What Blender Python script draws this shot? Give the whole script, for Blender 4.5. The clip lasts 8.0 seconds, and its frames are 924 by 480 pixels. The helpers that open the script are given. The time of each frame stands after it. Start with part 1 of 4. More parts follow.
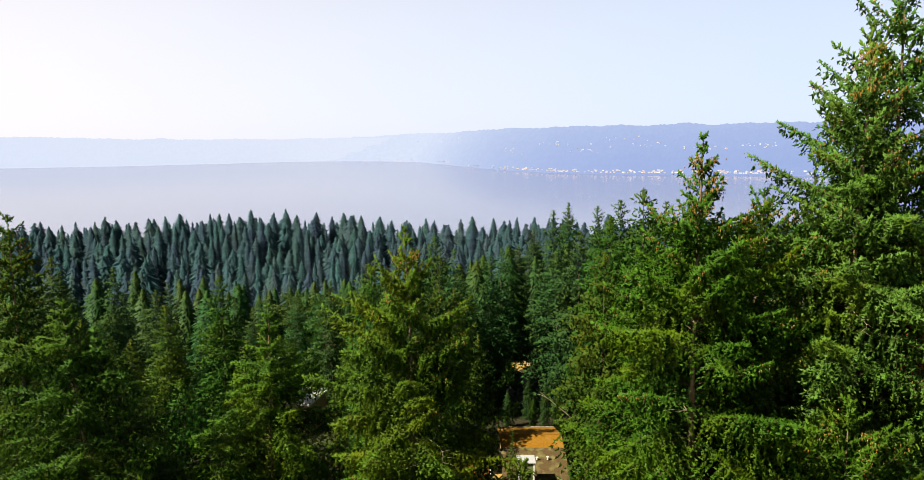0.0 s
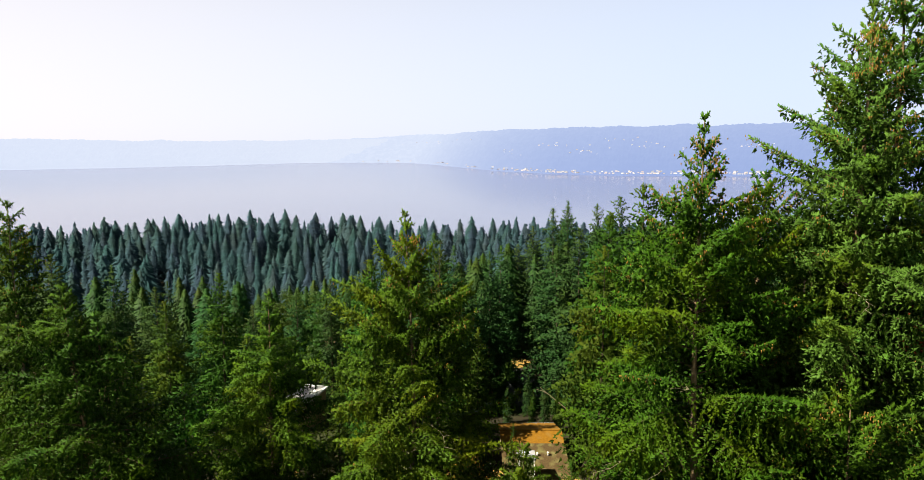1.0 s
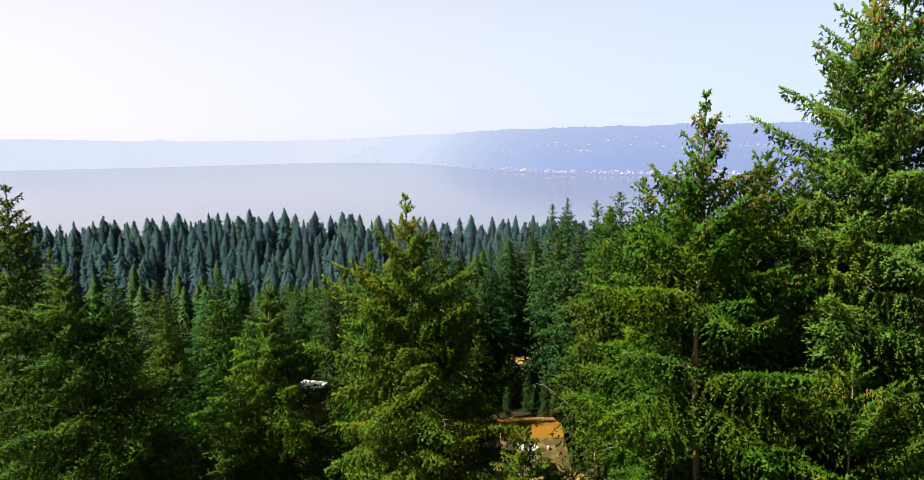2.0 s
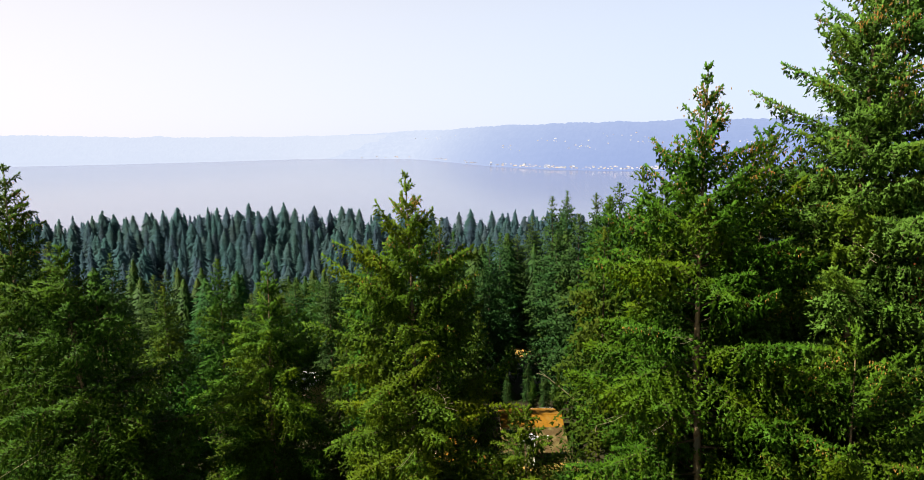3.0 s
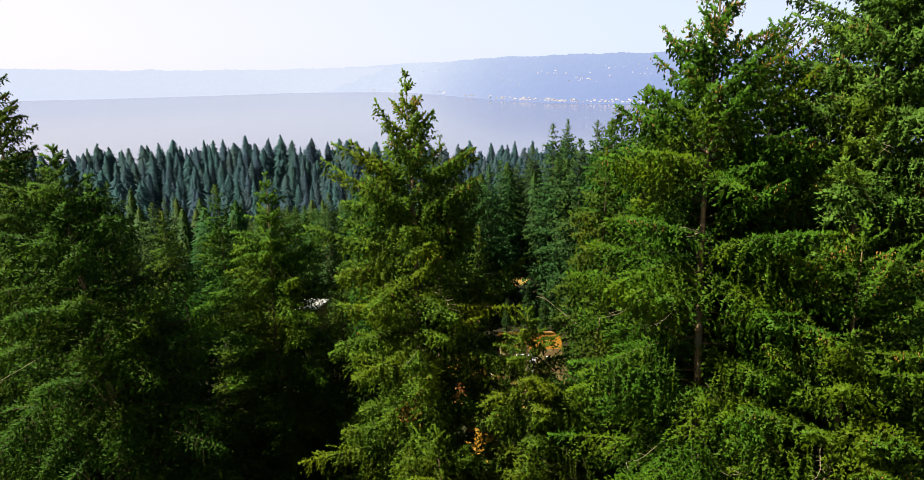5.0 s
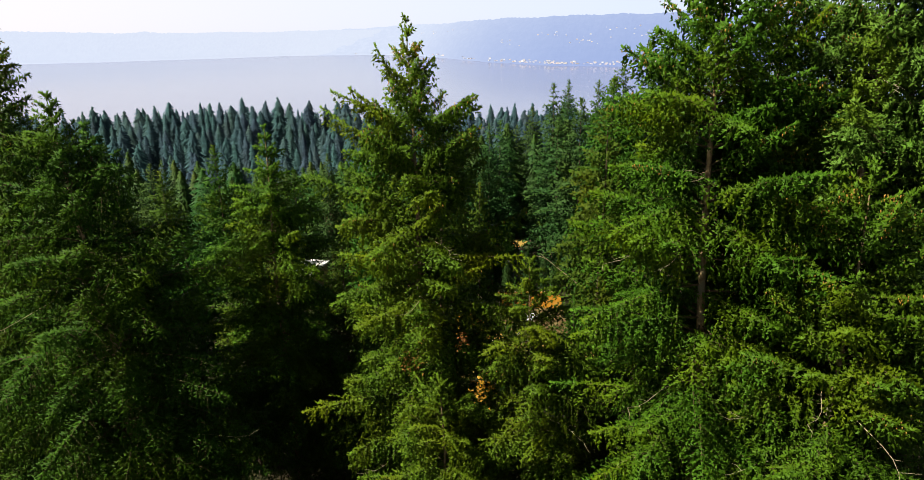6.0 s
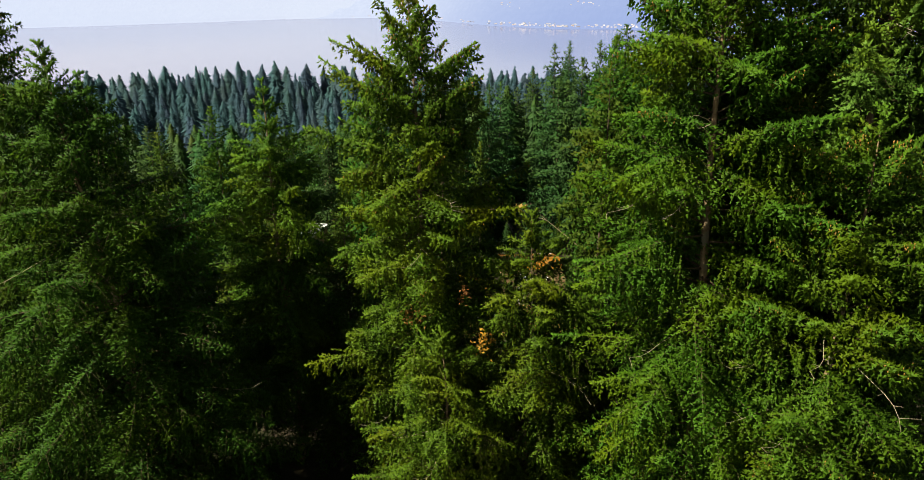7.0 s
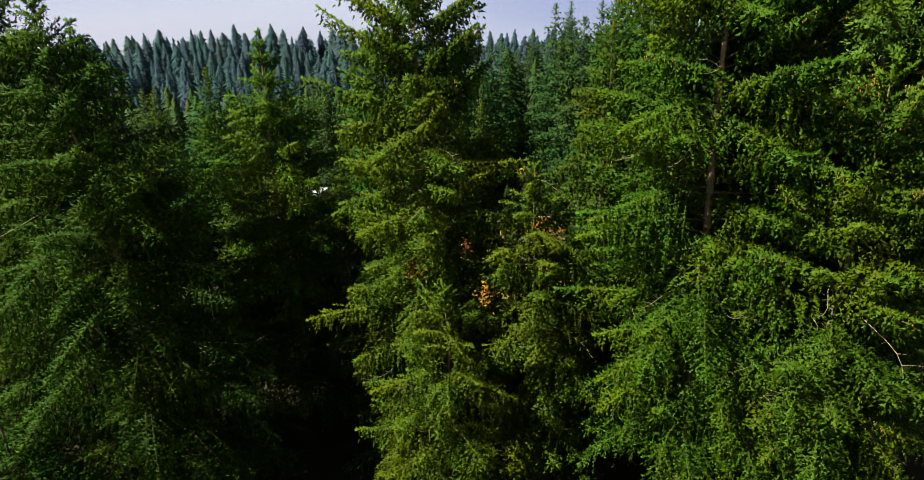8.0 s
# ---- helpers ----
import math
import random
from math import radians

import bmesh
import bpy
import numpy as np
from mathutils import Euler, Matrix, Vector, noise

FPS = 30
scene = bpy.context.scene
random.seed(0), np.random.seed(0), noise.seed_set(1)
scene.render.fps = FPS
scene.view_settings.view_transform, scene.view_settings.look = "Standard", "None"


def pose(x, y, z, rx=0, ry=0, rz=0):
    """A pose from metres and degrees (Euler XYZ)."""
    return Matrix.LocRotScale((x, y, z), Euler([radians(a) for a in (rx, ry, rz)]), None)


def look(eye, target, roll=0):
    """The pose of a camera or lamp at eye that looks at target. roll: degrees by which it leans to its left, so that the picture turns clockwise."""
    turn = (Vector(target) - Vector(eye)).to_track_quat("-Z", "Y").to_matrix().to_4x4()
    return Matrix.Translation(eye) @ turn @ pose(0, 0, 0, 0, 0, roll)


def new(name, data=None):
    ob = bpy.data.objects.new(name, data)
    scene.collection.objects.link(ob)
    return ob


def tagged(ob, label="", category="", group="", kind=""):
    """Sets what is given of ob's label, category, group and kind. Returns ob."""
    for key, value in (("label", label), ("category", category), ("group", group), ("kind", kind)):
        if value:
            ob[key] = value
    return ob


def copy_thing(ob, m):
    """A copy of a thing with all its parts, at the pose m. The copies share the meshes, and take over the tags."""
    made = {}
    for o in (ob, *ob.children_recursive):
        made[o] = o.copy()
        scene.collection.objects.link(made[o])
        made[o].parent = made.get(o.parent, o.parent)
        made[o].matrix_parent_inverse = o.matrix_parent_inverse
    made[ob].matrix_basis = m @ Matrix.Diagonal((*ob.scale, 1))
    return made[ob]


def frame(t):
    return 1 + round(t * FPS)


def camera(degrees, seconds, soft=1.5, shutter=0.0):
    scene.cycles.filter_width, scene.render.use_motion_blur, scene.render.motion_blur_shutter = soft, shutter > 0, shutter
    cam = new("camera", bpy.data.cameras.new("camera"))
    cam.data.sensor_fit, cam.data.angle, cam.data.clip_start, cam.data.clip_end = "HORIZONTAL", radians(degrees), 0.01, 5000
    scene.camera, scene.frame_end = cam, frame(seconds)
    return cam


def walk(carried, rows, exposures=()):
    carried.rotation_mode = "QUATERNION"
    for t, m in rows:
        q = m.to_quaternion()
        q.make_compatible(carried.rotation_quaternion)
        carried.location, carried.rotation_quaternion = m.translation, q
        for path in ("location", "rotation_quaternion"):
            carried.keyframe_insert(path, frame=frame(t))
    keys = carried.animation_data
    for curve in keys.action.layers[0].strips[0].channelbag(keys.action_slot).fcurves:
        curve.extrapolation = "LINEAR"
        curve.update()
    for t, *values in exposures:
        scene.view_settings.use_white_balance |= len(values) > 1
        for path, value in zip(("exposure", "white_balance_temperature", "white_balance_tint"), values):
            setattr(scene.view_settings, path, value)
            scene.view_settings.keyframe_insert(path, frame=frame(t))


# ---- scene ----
cam = camera(71.2, 8.0, soft=0.65)
METRES, EYE, TILT, LEAN, TURN = 7.0, 38.0, -8.7, 0.0, 0.0
ROWS = [
    (0.0, 0.0, 0.0, 0.0, 0.0, 0.0, 0.0),
    (0.5, -0.0059, 0.0046, -0.0566, -0.03, 0.06, 0.04),
    (1.0, -0.0134, 0.0089, -0.1275, -0.07, 0.12, 0.08),
    (1.5, -0.0182, 0.0143, -0.1919, -0.1, 0.14, 0.12),
    (3.0, -0.0286, 0.0478, -0.3934, -0.18, -0.22, 0.23),
    (3.5, -0.0333, 0.0626, -0.4627, -0.21, -1.43, 0.24),
    (4.0, -0.0393, 0.0782, -0.53, -0.22, -2.97, 0.28),
    (4.5, -0.0459, 0.0927, -0.5864, -0.25, -4.42, 0.33),
    (6.0, -0.0752, 0.1315, -0.7624, -0.36, -9.04, 0.5),
    (6.5, -0.0848, 0.1407, -0.8155, -0.41, -10.53, 0.55),
    (7.0, -0.0934, 0.1504, -0.8684, -0.43, -12.02, 0.59),
    (7.5, -0.1024, 0.159, -0.9221, -0.47, -13.48, 0.66),
    (8.0, -0.1117, 0.1676, -0.9768, -0.51, -14.93, 0.71),
]
walk(cam, [(t, pose(0, 0, EYE, TILT, LEAN, TURN) @ pose(METRES * x, METRES * y, METRES * z, 90 + pitch, roll, yaw)) for t, x, y, z, yaw, pitch, roll in ROWS])


# ---- world, sun ----
SUN_AZ, SUN_EL, HAZE = -115.0, 46.0, 0.375
world = bpy.data.worlds.new("hazy_sky")
scene.world = world
world.use_nodes = True
wn, wl = world.node_tree.nodes, world.node_tree.links
sky = wn.new("ShaderNodeTexSky")
sky.sky_type, sky.sun_disc = "NISHITA", False
sky.sun_elevation, sky.sun_rotation = radians(SUN_EL), radians(SUN_AZ)
sky.air_density, sky.dust_density, sky.ozone_density = 1.0, 1.0, 2.0


def world_math(op, a, b):
    x = wn.new("ShaderNodeMath")
    x.operation = op
    for sock, v in zip(x.inputs, (a, b)):
        if isinstance(v, bpy.types.NodeSocket):
            wl.new(v, sock)
        else:
            sock.default_value = v
    return x.outputs[0]


# smoke haze: whitens the sky towards the horizon, brighter on the sun's side
sky_way = wn.new("ShaderNodeTexCoord").outputs["Generated"]
sep = wn.new("ShaderNodeSeparateXYZ")
wl.new(sky_way, sep.inputs[0])
rise = world_math("MAXIMUM", sep.outputs[2], 0.0)
veil = world_math("POWER", 2.718, world_math("MULTIPLY", world_math("POWER", rise, 3.0), -9.0))
dot = wn.new("ShaderNodeVectorMath")
dot.operation = "DOT_PRODUCT"
wl.new(sky_way, dot.inputs[0])
dot.inputs[1].default_value = (math.sin(radians(SUN_AZ)), math.cos(radians(SUN_AZ)), 0)
side = wn.new("ShaderNodeMapRange")
side.inputs[1].default_value, side.inputs[2].default_value = -0.78, 0.38
wl.new(dot.outputs["Value"], side.inputs[0])
haze = wn.new("ShaderNodeMix")
haze.data_type = "RGBA"
haze.inputs[6].default_value, haze.inputs[7].default_value = (0.71, 0.81, 1.0, 1), (1.04, 0.975, 0.985, 1)
wl.new(side.outputs[0], haze.inputs[0])
haze_light = wn.new("ShaderNodeBackground")
wl.new(haze.outputs[2], haze_light.inputs[0])
wl.new(world_math("MULTIPLY", veil, HAZE), haze_light.inputs[1])
wl.new(sky.outputs[0], wn["Background"].inputs[0])
wn["Background"].inputs[1].default_value = 0.0045
both = wn.new("ShaderNodeAddShader")
wl.new(wn["Background"].outputs[0], both.inputs[0])
wl.new(haze_light.outputs[0], both.inputs[1])
wl.new(both.outputs[0], wn["World Output"].inputs[0])
sun = new("sun", bpy.data.lights.new("sun", "SUN"))
sun.data.energy, sun.data.angle, sun.data.color = 5.0, radians(0.6), (1.0, 0.91, 0.74)
az, el = radians(SUN_AZ), radians(SUN_EL)
sun_way = Vector((math.sin(az) * math.cos(el), math.cos(az) * math.cos(el), math.sin(el)))
sun.matrix_world = look(sun_way * 200, (0, 0, 0))
scene.view_settings.exposure = 1.4


# ---- materials ----
def material(name):
    m = bpy.data.materials.new(name)
    m.use_nodes = True
    t = m.node_tree
    return m, t.nodes, t.links, t.nodes["Principled BSDF"]


def mix(n, l, fac, a, b, mode="MIX"):
    x = n.new("ShaderNodeMix")
    x.data_type, x.blend_type = "RGBA", mode
    for sock, v in ((x.inputs[0], fac), (x.inputs[6], a), (x.inputs[7], b)):
        if isinstance(v, bpy.types.NodeSocket):
            l.new(v, sock)
        elif isinstance(v, (int, float)):
            sock.default_value = v
        else:
            sock.default_value = (*v, 1)
    return x.outputs[2]


def noise_tex(n, l, scale, detail=4.0, coords="Object"):
    c = n.new("ShaderNodeTexCoord")
    x = n.new("ShaderNodeTexNoise")
    x.inputs["Scale"].default_value, x.inputs["Detail"].default_value = scale, detail
    l.new(c.outputs[coords], x.inputs["Vector"])
    return x.outputs[0]


def ramp(n, l, value, lo, hi):
    x = n.new("ShaderNodeMapRange")
    x.inputs[1].default_value, x.inputs[2].default_value = lo, hi
    l.new(value, x.inputs[0])
    return x.outputs[0]


def bump(n, l, bsdf, height, strength, distance):
    b = n.new("ShaderNodeBump")
    b.inputs["Strength"].default_value, b.inputs["Distance"].default_value = strength, distance
    l.new(height, b.inputs["Height"])
    l.new(b.outputs[0], bsdf.inputs["Normal"])


def foliage(name, old, young, warm, through_light=0.42, per_tree=0.5, patch=0.25, gloss=0.15):
    """Needles: older green towards the stem, with inner crown shade put into it, paler young growth at the ends, warmer
    patches.
    """
    m, n, l, b = material(name)
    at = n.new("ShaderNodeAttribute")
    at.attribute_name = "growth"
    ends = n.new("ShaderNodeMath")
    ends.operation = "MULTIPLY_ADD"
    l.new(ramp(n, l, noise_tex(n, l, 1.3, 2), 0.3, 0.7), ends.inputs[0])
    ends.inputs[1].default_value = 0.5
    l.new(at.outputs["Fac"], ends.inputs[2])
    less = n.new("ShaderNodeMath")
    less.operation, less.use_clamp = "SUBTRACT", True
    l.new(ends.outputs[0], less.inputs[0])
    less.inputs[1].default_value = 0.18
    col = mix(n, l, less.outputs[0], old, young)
    col = mix(n, l, ramp(n, l, noise_tex(n, l, patch, 3), 0.48, 0.72), col, warm)
    isl = n.new("ShaderNodeNewGeometry").outputs["Random Per Island"]
    hsv = n.new("ShaderNodeHueSaturation")
    v = n.new("ShaderNodeMapRange")
    v.inputs[3].default_value, v.inputs[4].default_value = 0.8, 1.2
    l.new(isl, v.inputs[0])
    l.new(v.outputs[0], hsv.inputs["Value"])
    l.new(col, hsv.inputs["Color"])
    tree = n.new("ShaderNodeObjectInfo").outputs["Random"]
    tint = n.new("ShaderNodeAttribute")
    tint.attribute_name = "tint"
    add = n.new("ShaderNodeMath")
    add.operation = "ADD"
    l.new(tree, add.inputs[0])
    l.new(tint.outputs["Fac"], add.inputs[1])
    fr = n.new("ShaderNodeMath")
    fr.operation = "FRACT"
    l.new(add.outputs[0], fr.inputs[0])
    hs2 = n.new("ShaderNodeHueSaturation")
    h = n.new("ShaderNodeMapRange")
    h.inputs[3].default_value, h.inputs[4].default_value = 0.5 - 0.035 * per_tree, 0.5 + 0.035 * per_tree
    l.new(fr.outputs[0], h.inputs[0])
    l.new(h.outputs[0], hs2.inputs["Hue"])
    l.new(hsv.outputs[0], hs2.inputs["Color"])
    out = hs2.outputs[0]
    l.new(out, b.inputs["Base Color"])
    b.inputs["Roughness"].default_value = 0.5
    b.inputs["Specular IOR Level"].default_value = gloss
    tr = n.new("ShaderNodeBsdfTranslucent")
    l.new(out, tr.inputs[0])
    ms = n.new("ShaderNodeMixShader")
    ms.inputs[0].default_value = through_light
    l.new(b.outputs[0], ms.inputs[1])
    l.new(tr.outputs[0], ms.inputs[2])
    l.new(ms.outputs[0], n["Material Output"].inputs[0])
    return m


def rough(name, a, b_col, scale, roughness=0.8, bump_by=0.5, depth=0.02, second=None, second_scale=1.0, metal=0.0):
    """A matt surface in two colours at one scale, with stains of a third at a larger one."""
    m, n, l, b = material(name)
    nz = noise_tex(n, l, scale, 6)
    col = mix(n, l, ramp(n, l, nz, 0.35, 0.65), a, b_col)
    if second:
        col = mix(n, l, ramp(n, l, noise_tex(n, l, second_scale, 4), 0.5, 0.66), col, second)
    l.new(col, b.inputs["Base Color"])
    b.inputs["Roughness"].default_value, b.inputs["Metallic"].default_value, b.inputs["Specular IOR Level"].default_value = roughness, metal, 0.2
    bump(n, l, b, nz, bump_by, depth)
    return m


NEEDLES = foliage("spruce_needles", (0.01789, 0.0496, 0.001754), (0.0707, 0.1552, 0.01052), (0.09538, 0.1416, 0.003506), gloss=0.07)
# bluer young ends, with the sheen of skylight put into their colour
NEEDLES_BLUE = foliage("sky_sheen_spruce_needles", (0.0224, 0.06615, 0.004091), (0.08507, 0.2076, 0.03072), (0.09518, 0.1768, 0.005113), gloss=0.07)
# darker needles for the left firs, their shade put into the colour
NEEDLES_DARK = foliage("shade_toned_fir_needles", (0.01018, 0.03031, 0.001788), (0.03726, 0.09187, 0.008941), (0.04014, 0.0754, 0.002458), 0.2, gloss=0.05)
# a little bluer than the nearer firs: some haze put into the colour
NEEDLES_BACK = foliage("slope_fir_needles", (0.01779, 0.04799, 0.01312), (0.02609, 0.06907, 0.01573), (0.03914, 0.06979, 0.009614), 0.25, per_tree=0.9, patch=0.1, gloss=0.05)
NEEDLES_MID = foliage("fir_needles", (0.02334, 0.05505, 0.0044), (0.04668, 0.09697, 0.01106), (0.07336, 0.09697, 0.005502), per_tree=0.9, patch=0.1, gloss=0.05)
# distant haze put into the needle colour as a blue-grey tint
NEEDLES_FAR = foliage("haze_tinted_fir_needles", (0.04661, 0.08792, 0.1067), (0.04894, 0.09697, 0.1125), (0.0606, 0.1008, 0.09516), 0.5, per_tree=1.3, patch=0.05, gloss=0.0)
LEAVES = foliage("broad_leaves", (0.02803, 0.07288, 0.01121), (0.04485, 0.1009, 0.01402), (0.06727, 0.1009, 0.01121), patch=0.3)
GOLD_LEAVES = foliage("golden_leaves", (0.2523, 0.1233, 0.01121), (0.3364, 0.185, 0.01682), (0.3083, 0.213, 0.02242), patch=0.3)
BARK = rough("grey_brown_bark", (0.102, 0.068, 0.0323), (0.204, 0.1487, 0.0765), 6.0, 0.9, 0.8, 0.03, (0.09529, 0.09052, 0.05718), 1.5)
BARK_DARK = rough("dark_fir_bark", (0.03636, 0.02606, 0.01636), (0.07273, 0.05454, 0.03636), 4.0, 0.9, 0.6, 0.03)
TWIG = rough("brown_twig_bark", (0.02841, 0.01932, 0.00909), (0.0625, 0.04546, 0.02273), 8.0, 0.85, 0.3, 0.01)
DEADWOOD = rough("bleached_dead_wood", (0.1667, 0.1364, 0.08333), (0.2727, 0.2348, 0.1515), 8.0, 0.85, 0.3, 0.01)
RUST = foliage("rust_brown_dead_needles", (0.09091, 0.02273, 0.004545), (0.1515, 0.04167, 0.007576), (0.1212, 0.03788, 0.007576))
STRAW = foliage("straw_dead_needles", (0.1515, 0.07576, 0.01515), (0.2424, 0.1288, 0.0303), (0.2121, 0.1212, 0.02273))
CONE = rough("brown_cone_scales", (0.16, 0.088, 0.012), (0.26, 0.15, 0.024), 20.0, 0.7, 0.4, 0.01)
FLOOR = rough("forest_floor", (0.01591, 0.01431, 0.006364), (0.02917, 0.02386, 0.0106), 0.6, 0.95, 0.5, 0.1, (0.03181, 0.04243, 0.0106), 0.05)
DRY_GRASS = rough("dry_grass", (0.2355, 0.1458, 0.03364), (0.3083, 0.2018, 0.05045), 3.0, 0.9, 0.5, 0.05, (0.1402, 0.1345, 0.02803), 0.6)
ASPHALT = rough("worn_asphalt", (0.03788, 0.03788, 0.03939), (0.05682, 0.0553, 0.05682), 5.0, 0.85, 0.2, 0.01)
CEDAR = rough("weathered_cedar_shingle", (0.15, 0.068, 0.003), (0.20, 0.095, 0.005), 4.0, 0.95, 0.3, 0.02, (0.18, 0.10, 0.018), 0.8)
MOSSY = rough("brown_mossy_shingle", (0.04924, 0.03182, 0.01136), (0.08333, 0.05455, 0.02121), 7.0, 0.9, 0.5, 0.03, (0.1233, 0.1121, 0.03924), 0.8)
GREY_ROOF = rough("grey_shingle", (0.07288, 0.07288, 0.07568), (0.1121, 0.1121, 0.1149), 5.0, 0.9, 0.3, 0.02)
WHITE_PAINT = rough("white_paint", (0.5909, 0.5909, 0.5758), (0.6212, 0.6212, 0.6061), 3.0, 0.6, 0.1, 0.005)
GREY_PAINT = rough("weathered_white_metal", (0.2727, 0.2803, 0.2879), (0.3333, 0.3409, 0.3485), 3.0, 0.5, 0.1, 0.005)
SAGE_PAINT = rough("sage_green_paint", (0.1233, 0.1514, 0.06167), (0.1402, 0.1682, 0.07288), 3.0, 0.6, 0.1, 0.005)
TAN_PAINT = rough("tan_paint", (0.2803, 0.213, 0.1121), (0.3083, 0.2355, 0.1289), 3.0, 0.6, 0.1, 0.005)
m, n, l, b = material("window_glass")
b.inputs["Base Color"].default_value, b.inputs["Roughness"].default_value = (0.03, 0.04, 0.05, 1), 0.05
GLASS = m
m, n, l, b = material("lake_water")
# base lightened and blued: haze over the lake put into the colour
b.inputs["Base Color"].default_value = (0.115, 0.13, 0.215, 1)
b.inputs["Roughness"].default_value, b.inputs["IOR"].default_value = 0.14, 1.33
bump(n, l, b, noise_tex(n, l, 0.08, 6), 0.08, 1.0)
WATER = m


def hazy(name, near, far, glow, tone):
    """Distant hillside with lit summer haze put into its glow, paler with distance."""
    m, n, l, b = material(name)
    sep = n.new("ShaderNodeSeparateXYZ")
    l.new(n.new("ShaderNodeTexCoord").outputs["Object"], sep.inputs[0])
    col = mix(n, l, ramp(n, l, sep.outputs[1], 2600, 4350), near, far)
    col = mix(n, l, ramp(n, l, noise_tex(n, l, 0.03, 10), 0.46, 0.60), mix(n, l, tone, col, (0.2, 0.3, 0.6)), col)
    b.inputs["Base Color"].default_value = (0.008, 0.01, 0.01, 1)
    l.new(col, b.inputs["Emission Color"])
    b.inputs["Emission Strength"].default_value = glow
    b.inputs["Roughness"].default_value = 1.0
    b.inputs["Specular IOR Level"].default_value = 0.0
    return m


HILL_NEAR = hazy("wooded_slope_haze_glow", (0.34, 0.44, 0.76), (0.70, 0.77, 0.95), 0.38, 0.06)
HILL_FAR = hazy("far_slope_haze_glow", (0.70, 0.77, 0.95), (0.74, 0.80, 0.95), 0.38, 0.02)


# ---- mesh helpers ----
def mesh_from(name, verts, faces, mat, attrs=(), smooth=False, normals=None):
    """verts: (n, 3) array; faces: (m, 3 or 4) array; attrs: (name, n values); normals: one a vertex, for soft shading."""
    verts, faces = np.asarray(verts, np.float32), np.asarray(faces, np.int32)
    k = faces.shape[1]
    me = bpy.data.meshes.new(name)
    me.vertices.add(len(verts))
    me.vertices.foreach_set("co", verts.ravel())
    me.loops.add(faces.size)
    me.loops.foreach_set("vertex_index", faces.ravel())
    me.polygons.add(len(faces))
    me.polygons.foreach_set("loop_start", np.arange(0, faces.size, k, dtype=np.int32))
    me.polygons.foreach_set("use_smooth", np.full(len(faces), smooth))
    for key, values in attrs:
        a = me.attributes.new(key, "FLOAT", "POINT")
        a.data.foreach_set("value", np.asarray(values, np.float32))
    if normals is not None:
        a = me.attributes.new("custom_normal", "FLOAT_VECTOR", "POINT")
        a.data.foreach_set("vector", np.asarray(normals, np.float32).ravel())
    me.update(calc_edges=True)
    me.materials.append(mat)
    return me


def part(name, bm, mat, parent, label=""):
    me = bpy.data.meshes.new(name)
    bmesh.ops.recalc_face_normals(bm, faces=bm.faces)
    bm.to_mesh(me)
    bm.free()
    me.materials.append(mat)
    ob = new(name, me)
    ob.parent = parent
    return tagged(ob, label) if label else ob


def child(name, me, parent, label="", kind=""):
    ob = new(name, me)
    ob.parent = parent
    return tagged(ob, label, kind=kind)


def box(bm, x0, x1, y0, y1, z0, z1, bevel=0.0):
    r = bmesh.ops.create_cube(bm, size=1, matrix=Matrix.Translation(((x0 + x1) / 2, (y0 + y1) / 2, (z0 + z1) / 2)) @ Matrix.Diagonal((x1 - x0, y1 - y0, z1 - z0, 1)))
    if bevel:
        bmesh.ops.bevel(bm, geom=list({e for v in r["verts"] for e in v.link_edges}), offset=bevel, segments=1, affect="EDGES")
    return bm


# ---- ground and lake ----
WATER_Z = -96.0
PROFILE_Y = [-3000, -60, 15, 40, 70, 96, 130, 175, 260, 360, 450, 700, 900, 1000, 5000]
PROFILE_Z = [10, 6, 0, -3, -9, -13.5, -17, -23, -30, -42, -62, -88, -96, -99, -110]


def ground_z(x, y):
    valley = -13 * np.exp(-((x + 125) / 75) ** 2 - ((y - 215) / 75) ** 2)
    knoll = 15 * np.exp(-((x + 95) / 95) ** 2 - ((y - 345) / 60) ** 2)
    return np.interp(y, PROFILE_Y, PROFILE_Z) + valley + knoll + 1.2 * np.sin(x * 0.031 + 1) * np.sin(y * 0.023) * np.clip((1000 - y) / 300, 0, 1)


def build_ground():
    xs = np.concatenate([np.linspace(-4900, -500, 12), np.linspace(-440, 440, 90), np.linspace(500, 4900, 12)])
    ys = np.concatenate([np.linspace(-3000, -200, 8), np.linspace(-100, 1000, 130), np.linspace(1200, 4900, 8)])
    X, Y = np.meshgrid(xs, ys)
    v = np.stack([X, Y, ground_z(X, Y)], -1).reshape(-1, 3)
    w = len(xs)
    i = (np.arange(len(ys) - 1)[:, None] * w + np.arange(w - 1)).ravel()
    f = np.stack([i, i + 1, i + 1 + w, i + w], 1)
    ob = new("ground", mesh_from("ground", v, f, FLOOR, smooth=True))
    return tagged(ob, "dark needle-covered forest floor sloping down to the lake", "ground", kind="structure")


build_ground()
bm = bmesh.new()
bmesh.ops.create_grid(bm, x_segments=8, y_segments=8, size=1, matrix=Matrix.Translation((0, 2850, WATER_Z)) @ Matrix.Diagonal((4900, 2100, 1, 1)))
water = part("water", bm, WATER, None)
tagged(water, "calm pale lake under summer haze", "lake", kind="structure")


